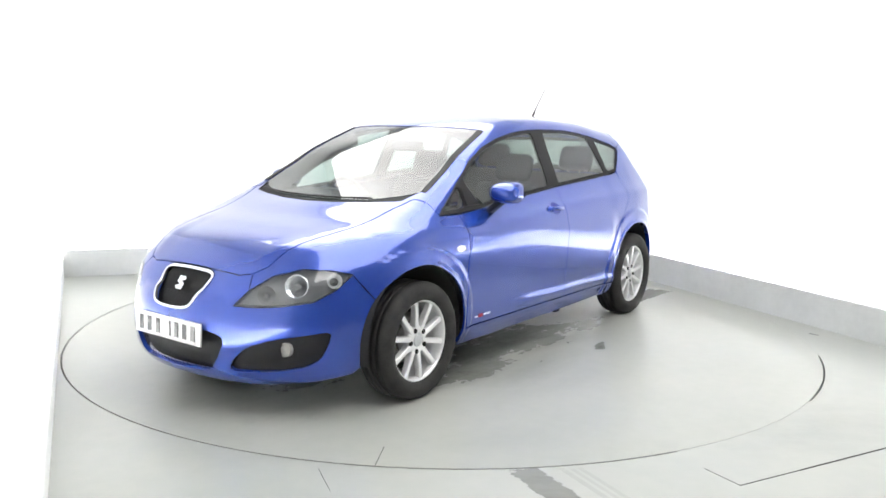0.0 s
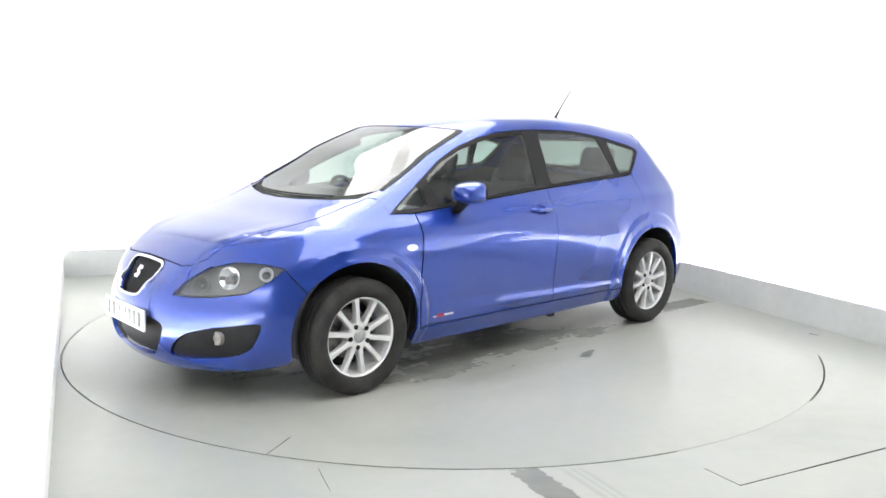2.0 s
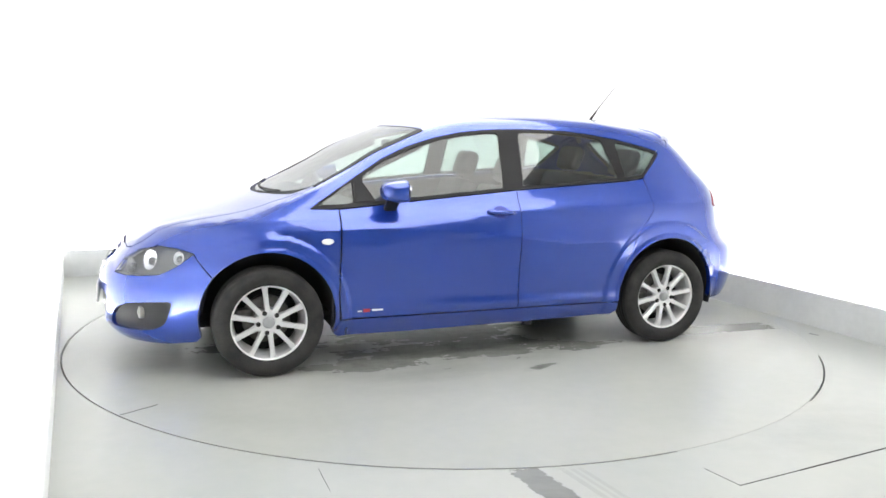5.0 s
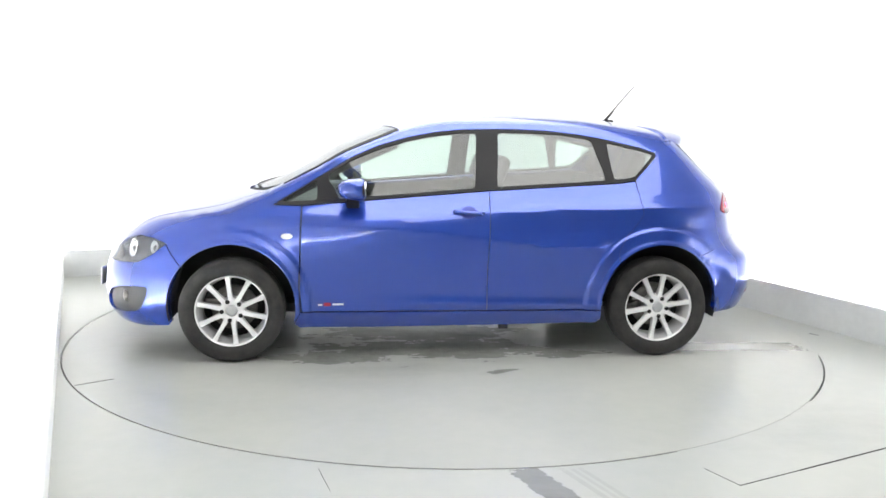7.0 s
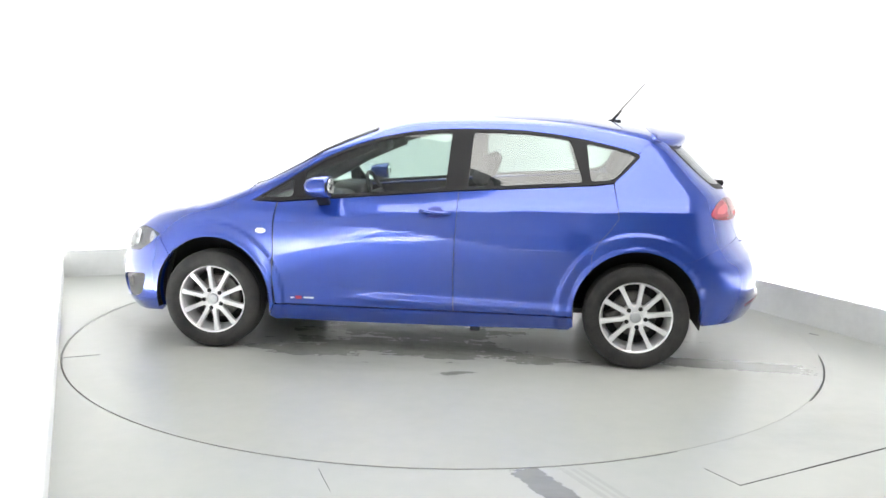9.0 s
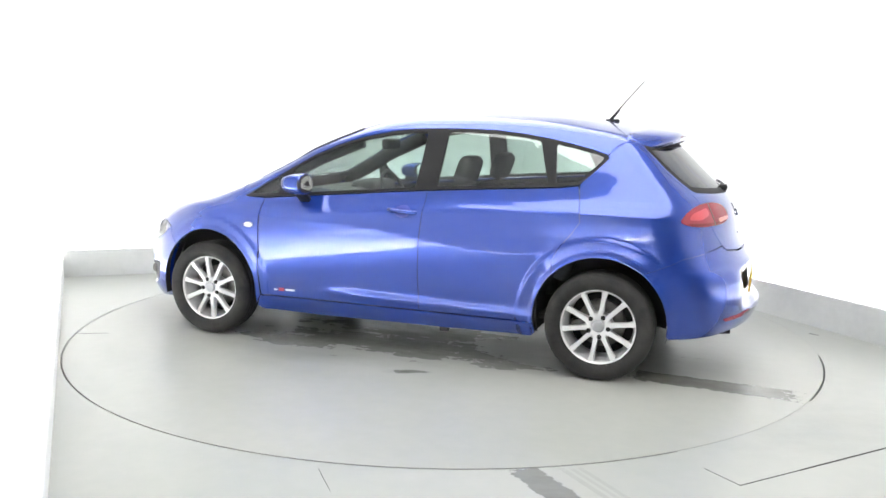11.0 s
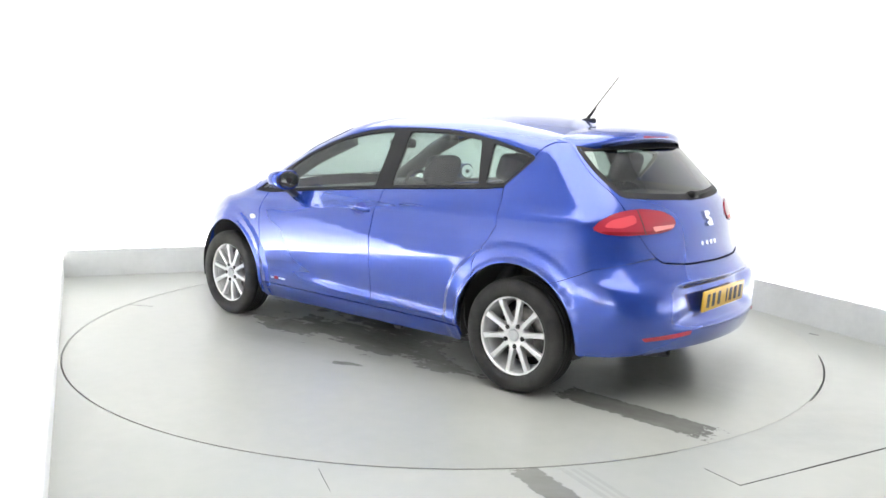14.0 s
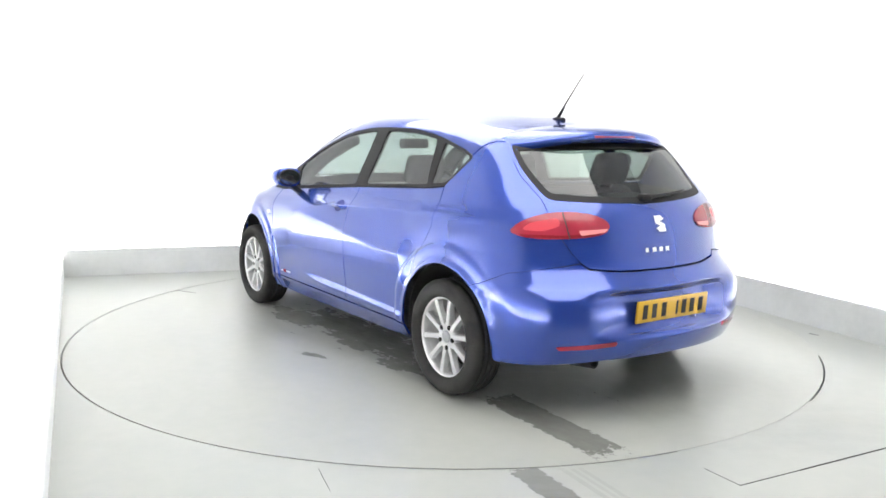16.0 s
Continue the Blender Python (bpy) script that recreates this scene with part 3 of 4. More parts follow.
def frame_band(name, chart, outline, width, mat, parent, label="", sunk=-0.004, flip=False):
    o = rounded(outline, 0.03)
    return part(name, panel_mesh(name, chart, o, mat, holes=[inset(dense(o, 0.02), width)], sunk=sunk, cell=0.02, flange=0.012, gap=0.0, flip=flip), parent=parent, label=label)


grille = panel("grille", "front", grille_all, TRIM, car, "black honeycomb grille with chrome surround", sunk=0.03, flange=0)
mesh_bars("grille_mesh", grille_all, 0.018, grille, 0.02, 0.022)
frame_band("grille_surround", "front", sym_end(GRILLE), 0.012, CHROME, grille, "chrome surround", sunk=-0.006)
intake = panel("lower_intake", "front", intake_all, TRIM, car, "black mesh lower air intake", sunk=0.045, flange=0)
mesh_bars("intake_mesh", intake_all, 0.022, intake, 0.02, 0.024)


def badge(name, at, normal, size, parent):
    """A plain upright shield shape in chrome."""
    bm = bmesh.new()
    out = [(-1, -0.55), (-0.45, -1), (1, -1), (1, -0.1), (0.1, 0.25), (1, 0.55), (0.45, 1), (-1, 1), (-1, 0.1), (-0.1, -0.25)]
    front = [bm.verts.new((0.006, x * size * 0.8, z * size)) for x, z in out]
    back = [bm.verts.new((-0.008, x * size * 0.8, z * size)) for x, z in out]
    bm.faces.new(front)
    for i in range(len(out)):
        j = (i + 1) % len(out)
        bm.faces.new((front[j], front[i], back[i], back[j]))
    bmesh.ops.recalc_face_normals(bm, faces=bm.faces)
    q = Vector(normal).to_track_quat("X", "Z").to_matrix().to_4x4()
    return part(name, bm, CHROME, parent, "chrome badge shape", Matrix.Translation(at) @ q)


p, n = skin("front", [0.0], [0.612], -0.004)
badge("front_badge", p[0], n[0], 0.036, grille)

for s in (1, -1):
    flip = s < 0
    # headlamp: clear lens over a grey housing with two bright bowls and an indicator
    lamp = panel("headlamp", "front", HEADLAMP, material("lamp_housing", (0.17, 0.17, 0.175), 0.32, 0.4) if s > 0 else bpy.data.materials["lamp_housing"], car, "clear headlamp with bright reflector bowls", sunk=0.045, flange=0, flip=flip, cell=0.02)
    o = np.array(HEADLAMP)
    d = dense(o, 0.02)
    top, _ = skin("front", d[:, 0], d[:, 1], 0.002)
    low, _ = skin("front", d[:, 0], d[:, 1], 0.047)
    k = len(d)
    rim = mesh_from("housing_wall", np.concatenate([top, low]) * (1, s, 1), [(i, (i + 1) % k, k + (i + 1) % k, k + i) for i in range(k)], bpy.data.materials["lamp_housing"])
    part("housing_wall", rim, parent=lamp)
    lens = panel("lens", "front", HEADLAMP, LENS, lamp, "clear moulded lens", sunk=0.0, flange=0, flip=flip, cell=0.02, gap=0.003)
    lens.visible_shadow = False
    for a, z, r, depth in ((0.521, 0.642, 0.052, 0.03), (0.664, 0.660, 0.034, 0.028), (0.412, 0.600, 0.045, 0.032)):
        pp, nn = skin("front", [a], [z], 0.014)
        prof = [(r * q, -0.03 * (1 - q * q)) for q in (0.18, 0.4, 0.6, 0.8, 0.92, 1.0)] + [(r * 1.06, 0.002), (r * 1.06, -0.006)]
        v, f = lathe(prof, 28)
        dirn = Vector((0.93, 0.36, 0.0)).normalized() * 1.0
        q = (Vector(nn[0]) * 0.5 + dirn * 0.5).normalized().to_track_quat("Y", "Z").to_matrix().to_4x4()
        m = Matrix.Diagonal((1, s, 1, 1)) @ Matrix.Translation(pp[0]) @ q
        bowl = mesh_from("reflector", [m @ Vector(x) for x in v], f, CHROME if r > 0.047 else ALLOY if r < 0.04 else bpy.data.materials["lamp_housing"])
        part("reflector", bowl, parent=lamp, label="bright reflector bowl")
        ball = bmesh.new()
        bmesh.ops.create_uvsphere(ball, u_segments=14, v_segments=10, radius=r * 0.30, matrix=m @ Matrix.Translation((0, -0.012, 0)))
        part("bulb_cap", ball, bpy.data.materials["lamp_housing"], lamp)
    # fog lamp in its black recess
    rec = panel("fog_lamp_recess", "front", softened(FOG, 1), TRIM, car, "black plastic fog lamp surround", sunk=0.020, flange=0, flip=flip)
    pp, nn = skin("front", [0.484], [0.348], 0.014)
    q = Vector((0.97, 0.24, 0)).to_track_quat("Y", "Z").to_matrix().to_4x4()
    m = Matrix.Diagonal((1, s, 1, 1)) @ Matrix.Translation(pp[0]) @ q
    v, f = lathe([(0.0, 0.008), (0.016, 0.006), (0.026, 0.0), (0.030, 0.003), (0.034, 0.0), (0.036, -0.02)], 28)
    part("fog_lamp", mesh_from("fog_lamp", [m @ Vector(x) for x in v], f, STEEL), parent=rec, label="round clear fog lamp")


def number_plate(name, at, lean, mat, facing, parent):
    """A plate whose characters stand as plain bars."""
    ob = part(name, box_bm((0.012, 0.52, 0.111), bevel=0.004), mat, parent, "number plate with plain dark bars", pose(*at, 0, lean * facing, 0))
    x = 0.0072 * facing
    for i, y in enumerate((-0.205, -0.140, -0.078, -0.026, 0.070, 0.140, 0.205)):
        w = 0.014 if i == 3 else 0.032
        part("printed_bar", box_bm((0.002, w, 0.072), (x, -y * facing, 0)), INK, ob)
    return ob


number_plate("number_plate", (2.183, 0, 0.405), -2, PLATE_W, 1, car)
number_plate("number_plate", (-2.060, 0, 0.516), 4, PLATE_Y, -1, car)

# doors, sills and side glass
F_DOOR = [(0.885, 0.296), (0.897, 0.45), (0.888, 0.69), (0.880, 0.917), (0.762, 0.927), (0.241, 0.971), (-0.197, 1.007), (-0.229, 1.009), (-0.224, 0.81), (-0.212, 0.54), (-0.217, 0.296)]
R_DOOR = [(-0.217, 0.296), (-0.212, 0.54), (-0.224, 0.81), (-0.229, 1.009), (-0.634, 1.035), (-1.021, 1.060), (-1.133, 1.074), (-1.150, 1.00), (-1.167, 0.88), (-1.120, 0.81), (-1.060, 0.74), (-1.02, 0.66)]
R_DOOR += arch(-WHEEL_X, ARCH_R, 44, -2, 10) + [(-0.921, 0.296)]
SILL = [(0.893, 0.29), (-0.921, 0.29), (-0.928, 0.23), (-0.90, 0.205), (-0.4, 0.195), (0.5, 0.186), (0.90, 0.19), (0.93, 0.215)]
panes = [([(1.000, 0.941), (0.795, 0.950), (0.795, 1.066), (0.90, 1.002)], GLASS, "quarter_glass"),
         ([(0.725, 0.953), (0.25, 0.993), (-0.145, 1.025), (-0.165, 1.353), (-0.09, 1.352), (0.08, 1.335), (0.25, 1.301), (0.42, 1.251), (0.60, 1.176), (0.725, 1.100)], GLASS, "door_glass"),
         ([(-0.282, 1.034), (-0.62, 1.057), (-0.955, 1.079), (-0.915, 1.20), (-0.880, 1.318), (-0.75, 1.340), (-0.60, 1.354), (-0.43, 1.358), (-0.300, 1.358)], DARK_GLASS, "door_glass"),
         ([(-1.003, 1.084), (-1.130, 1.097), (-1.262, 1.234), (-1.17, 1.262), (-0.975, 1.304)], DARK_GLASS, "quarter_glass")]
doors = pair("front_door", "side", F_DOOR, PAINT, car, cell=0.017)
rear_doors = pair("rear_door", "side", R_DOOR, PAINT, car, cell=0.017)
pair("sill", "side", SILL, PAINT, car, gap=0.001)
frames = pair("window_frame", "side", DLO_TOP + DLO_TAIL[1:] + DLO_LOW[1:-1], TRIM, car, "gloss black window frame and pillars", holes=[rounded(q) for q, *_ in panes], sunk=0.003, gap=0.001, flange=0.02)
for q, mat, nm in panes:
    for ob in pair(nm, "side", rounded(q), mat, car, "green-tinted side glass", sunk=0.007, flange=0, cell=0.06, gap=-0.004):
        ob.visible_shadow = False

# rear quarter panels, tailgate, rear bumper
quarter = convert("side", "rear", DLO_TAIL[::-1]) + TAIL_SEAM + REAR_SEAM[1:]
quarter += convert("side", "rear", arch(-WHEEL_X, ARCH_R, 128, 44)) + convert("side", "rear", [(-1.02, 0.66), (-1.060, 0.74), (-1.120, 0.81), (-1.167, 0.88), (-1.150, 1.00)])
pair("rear_quarter_panel", "rear", quarter, PAINT, car, gap=0.0008, cell=0.013)
pair("pillar_patch", "rear", [(0.72, 1.30), (0.80, 1.345), (0.95, 1.33), (1.02, 1.22), (0.80, 1.16), (0.74, 1.2)], PAINT, car, sunk=0.004, flange=0, gap=0)
REAR_GLASS = [(0, 1.318), (0.40, 1.316), (0.765, 1.306), (0.69, 1.190), (0.612, 1.100), (0.566, 1.050), (0.36, 1.036), (0.06, 1.024), (0, 1.024)]
gate = [(0, 1.345), (0.5, 1.340), (0.80, 1.322)] + TAIL_SEAM[1:] + [(0.40, 0.728), (0.25, 0.712), (0, 0.710)]
tailgate = panel("tailgate", "rear", sym_end(gate), PAINT, car, holes=[rounded(sym_end(REAR_GLASS), 0.03)])
ob = panel("rear_window", "rear", rounded(sym_end(REAR_GLASS), 0.03), REAR_TINT, tailgate, "dark tinted rear window", sunk=0.003, flange=0, cell=0.05, gap=0.0)
ob.visible_shadow = False
frame_band("window_seal", "rear", sym_end(REAR_GLASS), 0.028, TRIM, tailgate, "black printed glass border", sunk=0.001)
rear_bumper = convert("rear", "rear", [(0, 0.704), (0.25, 0.706), (0.40, 0.722), (0.435, 0.750)]) + REAR_SEAM[1:]
rear_bumper += convert("side", "rear", arch(-WHEEL_X, ARCH_R, 128, 188)) + [(0.78, 0.262), (0.60, 0.275), (0.35, 0.295), (0, 0.300)]
bumper_back = panel("rear_bumper", "rear", sym_end(rear_bumper), PAINT, car, flange=0.03, gap=0.0008)
p, n = skin("rear", [0.0], [0.924], -0.004)
badge("rear_badge", p[0], n[0], 0.042, tailgate)
for k, w in enumerate((0.018, 0.024, 0.024, 0.024)):
    q0 = 0.105 - 0.042 * k
    panel("model_letter_bar", "rear", [(q0, 0.790), (q0 - w, 0.790), (q0 - w, 0.812), (q0, 0.812)], CHROME, tailgate, "small plain chrome bar", sunk=-0.003, flange=0.004, gap=0, cell=0.03)
TAIL_LAMP = [(0.740, 0.903), (0.705, 0.942), (0.644, 0.974), (0.56, 0.993), (0.46, 0.996), (0.36, 0.981), (0.30, 0.950), (0.288, 0.922), (0.312, 0.893), (0.38, 0.877), (0.466, 0.871), (0.60, 0.869), (0.69, 0.880)]
REFLECTOR = [(0.55, 0.374), (0.42, 0.384), (0.31, 0.392), (0.315, 0.372), (0.42, 0.362), (0.535, 0.357)]
for s in (False, True):
    lamp = panel("tail_lamp", "rear", softened(TAIL_LAMP, 1), RED, car, "red tail lamp wrapping the corner", sunk=-0.007, flange=0.012, gap=0, cell=0.02, flip=s)
    inner = panel("reverse_lens", "rear", rounded([(0.44, 0.908), (0.30, 0.914), (0.315, 0.898), (0.43, 0.884)], 0.006), material("pale_pink_lens", (0.75, 0.25, 0.25), 0.15) if not s else bpy.data.materials["pale_pink_lens"], lamp, sunk=-0.0085, flange=0.003, gap=0, cell=0.015, flip=s)
    panel("lamp_seam", "rear", [(0.512, 0.998), (0.507, 0.998), (0.478, 0.868), (0.483, 0.868)], INK, lamp, "dark seam between the two halves of the lamp", sunk=-0.0082, flange=0.002, gap=0, cell=0.02, flip=s)
    panel("brake_lens", "rear", rounded([(0.690, 0.912), (0.655, 0.945), (0.53, 0.972), (0.52, 0.930), (0.60, 0.905)], 0.02), bpy.data.materials.get("bright_red_lens") or material("bright_red_lens", (0.55, 0.06, 0.08), 0.15), lamp, "brighter red brake lens", sunk=-0.0078, flange=0.002, gap=0, cell=0.015, flip=s)
    panel("lower_band", "rear", rounded([(0.700, 0.892), (0.50, 0.886), (0.33, 0.898), (0.345, 0.884), (0.466, 0.875), (0.67, 0.876)], 0.006), bpy.data.materials.get("deep_red_lens") or material("deep_red_lens", (0.20, 0.010, 0.018), 0.15), lamp, "deep red lower band", sunk=-0.0080, flange=0.002, gap=0, cell=0.015, flip=s)
    panel("rear_reflector", "rear", rounded(REFLECTOR, 0.006), RED, car, "slim red bumper reflector", sunk=-0.004, flange=0.008, gap=0, flip=s, cell=0.02)

# spoiler over the rear window with a brake lamp strip
def arc_slab(xs, drop, half, bow, thick):
    """A blade that leaves the roof and overhangs the rear window, bowed in plan at its tail."""
    ys = np.linspace(-half, half, 33)
    verts, faces, n = [], [], len(xs)
    for y in ys:
        u = abs(y) / half
        base = float(skin("top", [-1.36], [y])[0][0][2])
        for layer in (0, 1):
            for x, d in zip(xs, drop):
                s = (x - xs[0]) / (xs[-1] - xs[0])
                verts.append((x + bow * s * u ** 3, y, base + 0.005 - d - 0.022 * u ** 6 * s - layer * thick * (0.35 + 0.65 * s) * (1 - 0.4 * u ** 4)))
    for i in range(len(ys) - 1):
        a, b = i * 2 * n, (i + 1) * 2 * n
        for k in range(n - 1):
            faces += [(a + k, b + k, b + k + 1, a + k + 1), (a + n + k, a + n + k + 1, b + n + k + 1, b + n + k)]
        faces += [(a, a + n, b + n, b), (a + n - 1, b + n - 1, b + 2 * n - 1, a + 2 * n - 1)]
    faces += [tuple(range(n)) + tuple(range(2 * n - 1, n - 1, -1))]
    last = (len(ys) - 1) * 2 * n
    faces += [tuple(last + k for k in list(range(n - 1, -1, -1)) + list(range(n, 2 * n)))]
    return verts, faces


v, f = arc_slab([-1.36, -1.45, -1.53, -1.59, -1.612, -1.62], [0.0, 0.008, 0.018, 0.030, 0.040, 0.052], 0.600, 0.20, 0.034)
spoiler = part("roof_spoiler", mesh_from("roof_spoiler", v, f, PAINT), parent=car)
part("brake_lamp_strip", box_bm((0.012, 0.30, 0.012), (-1.614, 0, 1.350), 0.003), RED, spoiler, "slim red high brake lamp")

# wheel arches, underbody and inner linings close the shell
for cx in (WHEEL_X, -WHEEL_X):
    for s in (1, -1):
        pts = arch(cx, ARCH_R + 0.006, -14, 194, 28)
        k = len(pts)
        verts = [(x, s * y, z) for y in (0.835, 0.50) for x, z in pts]
        part("arch_liner", mesh_from("arch_liner", verts + [(cx, s * 0.5, 0.35)], [(i, i + 1, k + i + 1, k + i) for i in range(k - 1)] + [(k + i, k + i + 1, 2 * k) for i in range(k - 1)], UNDER), parent=car, label="black wheel arch liner")
bm = box_bm((1.75, 1.50, 0.06), (0, 0, 0.225), 0.02)
for q in (box_bm((0.95, 0.98, 0.10), (1.30, 0, 0.26), 0.02), box_bm((0.9, 0.98, 0.10), (-1.30, 0, 0.30), 0.02), box_bm((0.30, 0.95, 0.05), (1.83, 0, 0.235), 0.02), box_bm((0.24, 0.95, 0.08), (-1.80, 0, 0.33), 0.02)):
    me = bpy.data.meshes.new("tmp")
    q.to_mesh(me)
    q.free()
    bm.from_mesh(me)
    bpy.data.meshes.remove(me)
part("underbody", bm, UNDER, car, "dark underbody")
for s in (1, -1):
    part("jacking_point", box_bm((0.06, 0.03, 0.05), (-0.34, s * 0.74, 0.180), 0.008), UNDER, car, "dark jacking point under the sill")
pair("door_lining", "side", [(0.93, 0.22), (0.93, 0.90), (0.75, 0.915), (-0.2, 0.99), (-0.93, 1.045), (-0.93, 0.22)], CABIN, car, "dark grey inner door lining", sunk=0.07, flange=0, cell=0.06)
pair("inner_flank", "rear", convert("side", "rear", [(-0.93, 1.04), (-1.12, 1.06)]) + [(0.74, 1.03), (0.62, 0.9), (0.62, 0.72)] + convert("side", "rear", arch(-WHEEL_X, 0.40, 120, 20)), CABIN, car, sunk=0.05, flange=0, cell=0.06)
panel("engine_cover", "top", sym_top([(1.96, 0), (1.95, 0.30), (1.75, 0.55), (1.2, 0.62), (1.0, 0.62), (0.98, 0)]), UNDER, car, sunk=0.06, flange=0, cell=0.08)
panel("crash_beam", "front", sym_end([(0, 0.66), (0.35, 0.60), (0.8, 0.60), (0.74, 0.35), (0.62, 0.22), (0, 0.21)]), UNDER, car, sunk=0.11, flange=0, cell=0.06)
panel("rear_beam", "rear", sym_end([(0, 0.98), (0.45, 0.98), (0.62, 0.90), (0.74, 0.45), (0.62, 0.30), (0, 0.31)]), CABIN, car, sunk=0.09, flange=0, cell=0.06)
panel("headliner", "top", sym_top([(0.33, 0), (0.28, 0.40), (0.24, 0.47), (-0.5, 0.50), (-1.28, 0.47), (-1.36, 0)]), LINING, car, "pale grey headliner", sunk=0.035, flange=0, cell=0.08)
part("parcel_shelf", box_bm((0.42, 1.16, 0.02), (-1.42, 0, 1.0), 0.006), CABIN, car)

# mirrors and handles
def shell(name, at, size, mat, parent, label="", pinch=0.0, m=None):
    bm = bmesh.new()
    bmesh.ops.create_uvsphere(bm, u_segments=24, v_segments=14, radius=1)
    for v in bm.verts:
        c = v.co
        for i in range(3):
            c[i] = math.copysign(abs(c[i]) ** 0.72, c[i])
        c.x = max(c.x, -0.55)
        c.z *= 1 - pinch * c.x
        c.x, c.y, c.z = c.x * size[0], c.y * size[1], c.z * size[2]
        v.co = c
    for f in bm.faces:
        f.smooth = True
    return part(name, bm, mat, parent, label, (m or Matrix()) @ Matrix.Translation(at))


for s, door in ((1, doors[0]), (-1, doors[1])):
    at = (0.575, s * 0.905, 1.025)
    body = shell("door_mirror", at, (0.098, 0.090, 0.062), PAINT, door, "blue door mirror on a black foot", 0.15, None)
    foot = box_bm((0.075, 0.17, 0.035), (0, 0, 0), 0.012, 2, pose(0, 0, 0, s * 38, 0, 0))
    part("mirror_foot", foot, TRIM, door, "black mirror foot", Matrix.Translation((0.585, s * 0.835, 0.945)))
    bm = bmesh.new()
    bmesh.ops.create_circle(bm, cap_ends=True, segments=28, radius=1, matrix=Matrix.Diagonal((0.072, 0.050, 1, 1)))
    bmesh.ops.transform(bm, matrix=pose(0, 0, 0, 90, 0, 90), verts=bm.verts)
    r = bmesh.ops.extrude_face_region(bm, geom=list(bm.faces))
    bmesh.ops.translate(bm, vec=(-0.004, 0, 0), verts=[g for g in r["geom"] if isinstance(g, bmesh.types.BMVert)])
    bmesh.ops.recalc_face_normals(bm, faces=bm.faces)
    part("mirror_glass", bm, MIRROR, door, "mirror glass", Matrix.Translation((0.575 - 0.058, s * 0.905, 1.025)))
    rim = bmesh.new()
    bmesh.ops.create_uvsphere(rim, u_segments=24, v_segments=8, radius=1, matrix=Matrix.Translation((0.528, s * 0.905, 1.025)) @ Matrix.Diagonal((0.016, 0.093, 0.065, 1)))
    part("mirror_rim", rim, TRIM, door)
    part("mirror_sail", panel_mesh("mirror_sail", "side", [(0.785, 0.955), (0.66, 0.957), (0.72, 1.06), (0.785, 1.06)], TRIM, sunk=-0.004, cell=0.03, flip=s < 0), parent=door, label="black mirror base plate")
    # handle: a bar over a disc whose darker blue paints the recess shade
    for dr, (hx, hz) in ((door, (-0.098, 0.886)),):
        p, n = skin("side", [hx], [hz], -0.016)
        bar = tube([(hx + 0.09, p[0][1] - 0.020, hz + 0.006), (hx + 0.06, p[0][1], hz + 0.004), (hx, p[0][1] + 0.006, hz), (hx - 0.06, p[0][1], hz - 0.004), (hx - 0.09, p[0][1] - 0.020, hz - 0.006)], 0.0125, 10)
        me = mesh_from("door_handle", np.array([tuple(q) for q in bar[0]]) * (1, s, 1), bar[1], PAINT)
        part("door_handle", me, parent=dr, label="body-coloured door handle")
        dish = [(hx + 0.052 * math.cos(a), hz + 0.035 * math.sin(a)) for a in np.linspace(0, 2 * math.pi, 20, endpoint=False)]
        part("handle_recess_shade", panel_mesh("handle_recess_shade", "side", dish, bpy.data.materials.get("recess_shade_blue") or material("recess_shade_blue", (0.012, 0.025, 0.20), 0.4, 0.3), sunk=-0.002, cell=0.02, flange=0.003, gap=0, flip=s < 0), parent=dr, label="darker blue disc painting the shade of the handle recess")
    # side repeater and door lettering strip
    rep = [(0.965 + 0.034 * math.cos(a), 0.748 + 0.017 * math.sin(a)) for a in np.linspace(0, 2 * math.pi, 18, endpoint=False)]
    panel("side_repeater", "side", rep, material("repeater_lens", (0.78, 0.78, 0.74), 0.15, 0, 1) if s > 0 else bpy.data.materials["repeater_lens"], car, "clear oval side repeater lamp", sunk=-0.006, flange=0.01, gap=0, cell=0.012, flip=s < 0)
    for x0, x1, z0, z1, mat in ((0.79, 0.765, 0.333, 0.341, ALLOY), (0.756, 0.716, 0.330, 0.350, RED), (0.706, 0.640, 0.335, 0.345, ALLOY)):
        panel("door_emblem", "side", [(x0, z0), (x1, z0), (x1, z1), (x0, z1)], mat, door, "small plain emblem strip", sunk=-0.0025, flange=0.003, gap=0, cell=0.03, flip=s < 0)

# aerial, wipers, exhaust
aerial = part("aerial_base", box_bm((0.09, 0.034, 0.028), (-1.175, 0, 1.437), 0.012, 3), TRIM, car, "black aerial foot")
v, f = tube([(-1.155, 0, 1.443), (-1.255, 0, 1.562), (-1.362, 0, 1.686)], 0.0048, 6, 0.5)
part("aerial_rod", mesh_from("aerial_rod", v, f, TRIM), parent=car, label="thin black roof aerial")
v, f = tube([(-1.160, 0, 1.442), (-1.19, 0, 1.478), (-1.217, 0, 1.512)], 0.011, 8, 0.6)
part("aerial_sleeve", mesh_from("aerial_sleeve", v, f, TRIM), parent=car, label="thick rubber sleeve of the aerial")


def on_skin(chart, pts, off):
    d = dense(pts, 0.05, False)
    return [tuple(q) for q in skin(chart, d[:, 0], d[:, 1], -off)[0]]


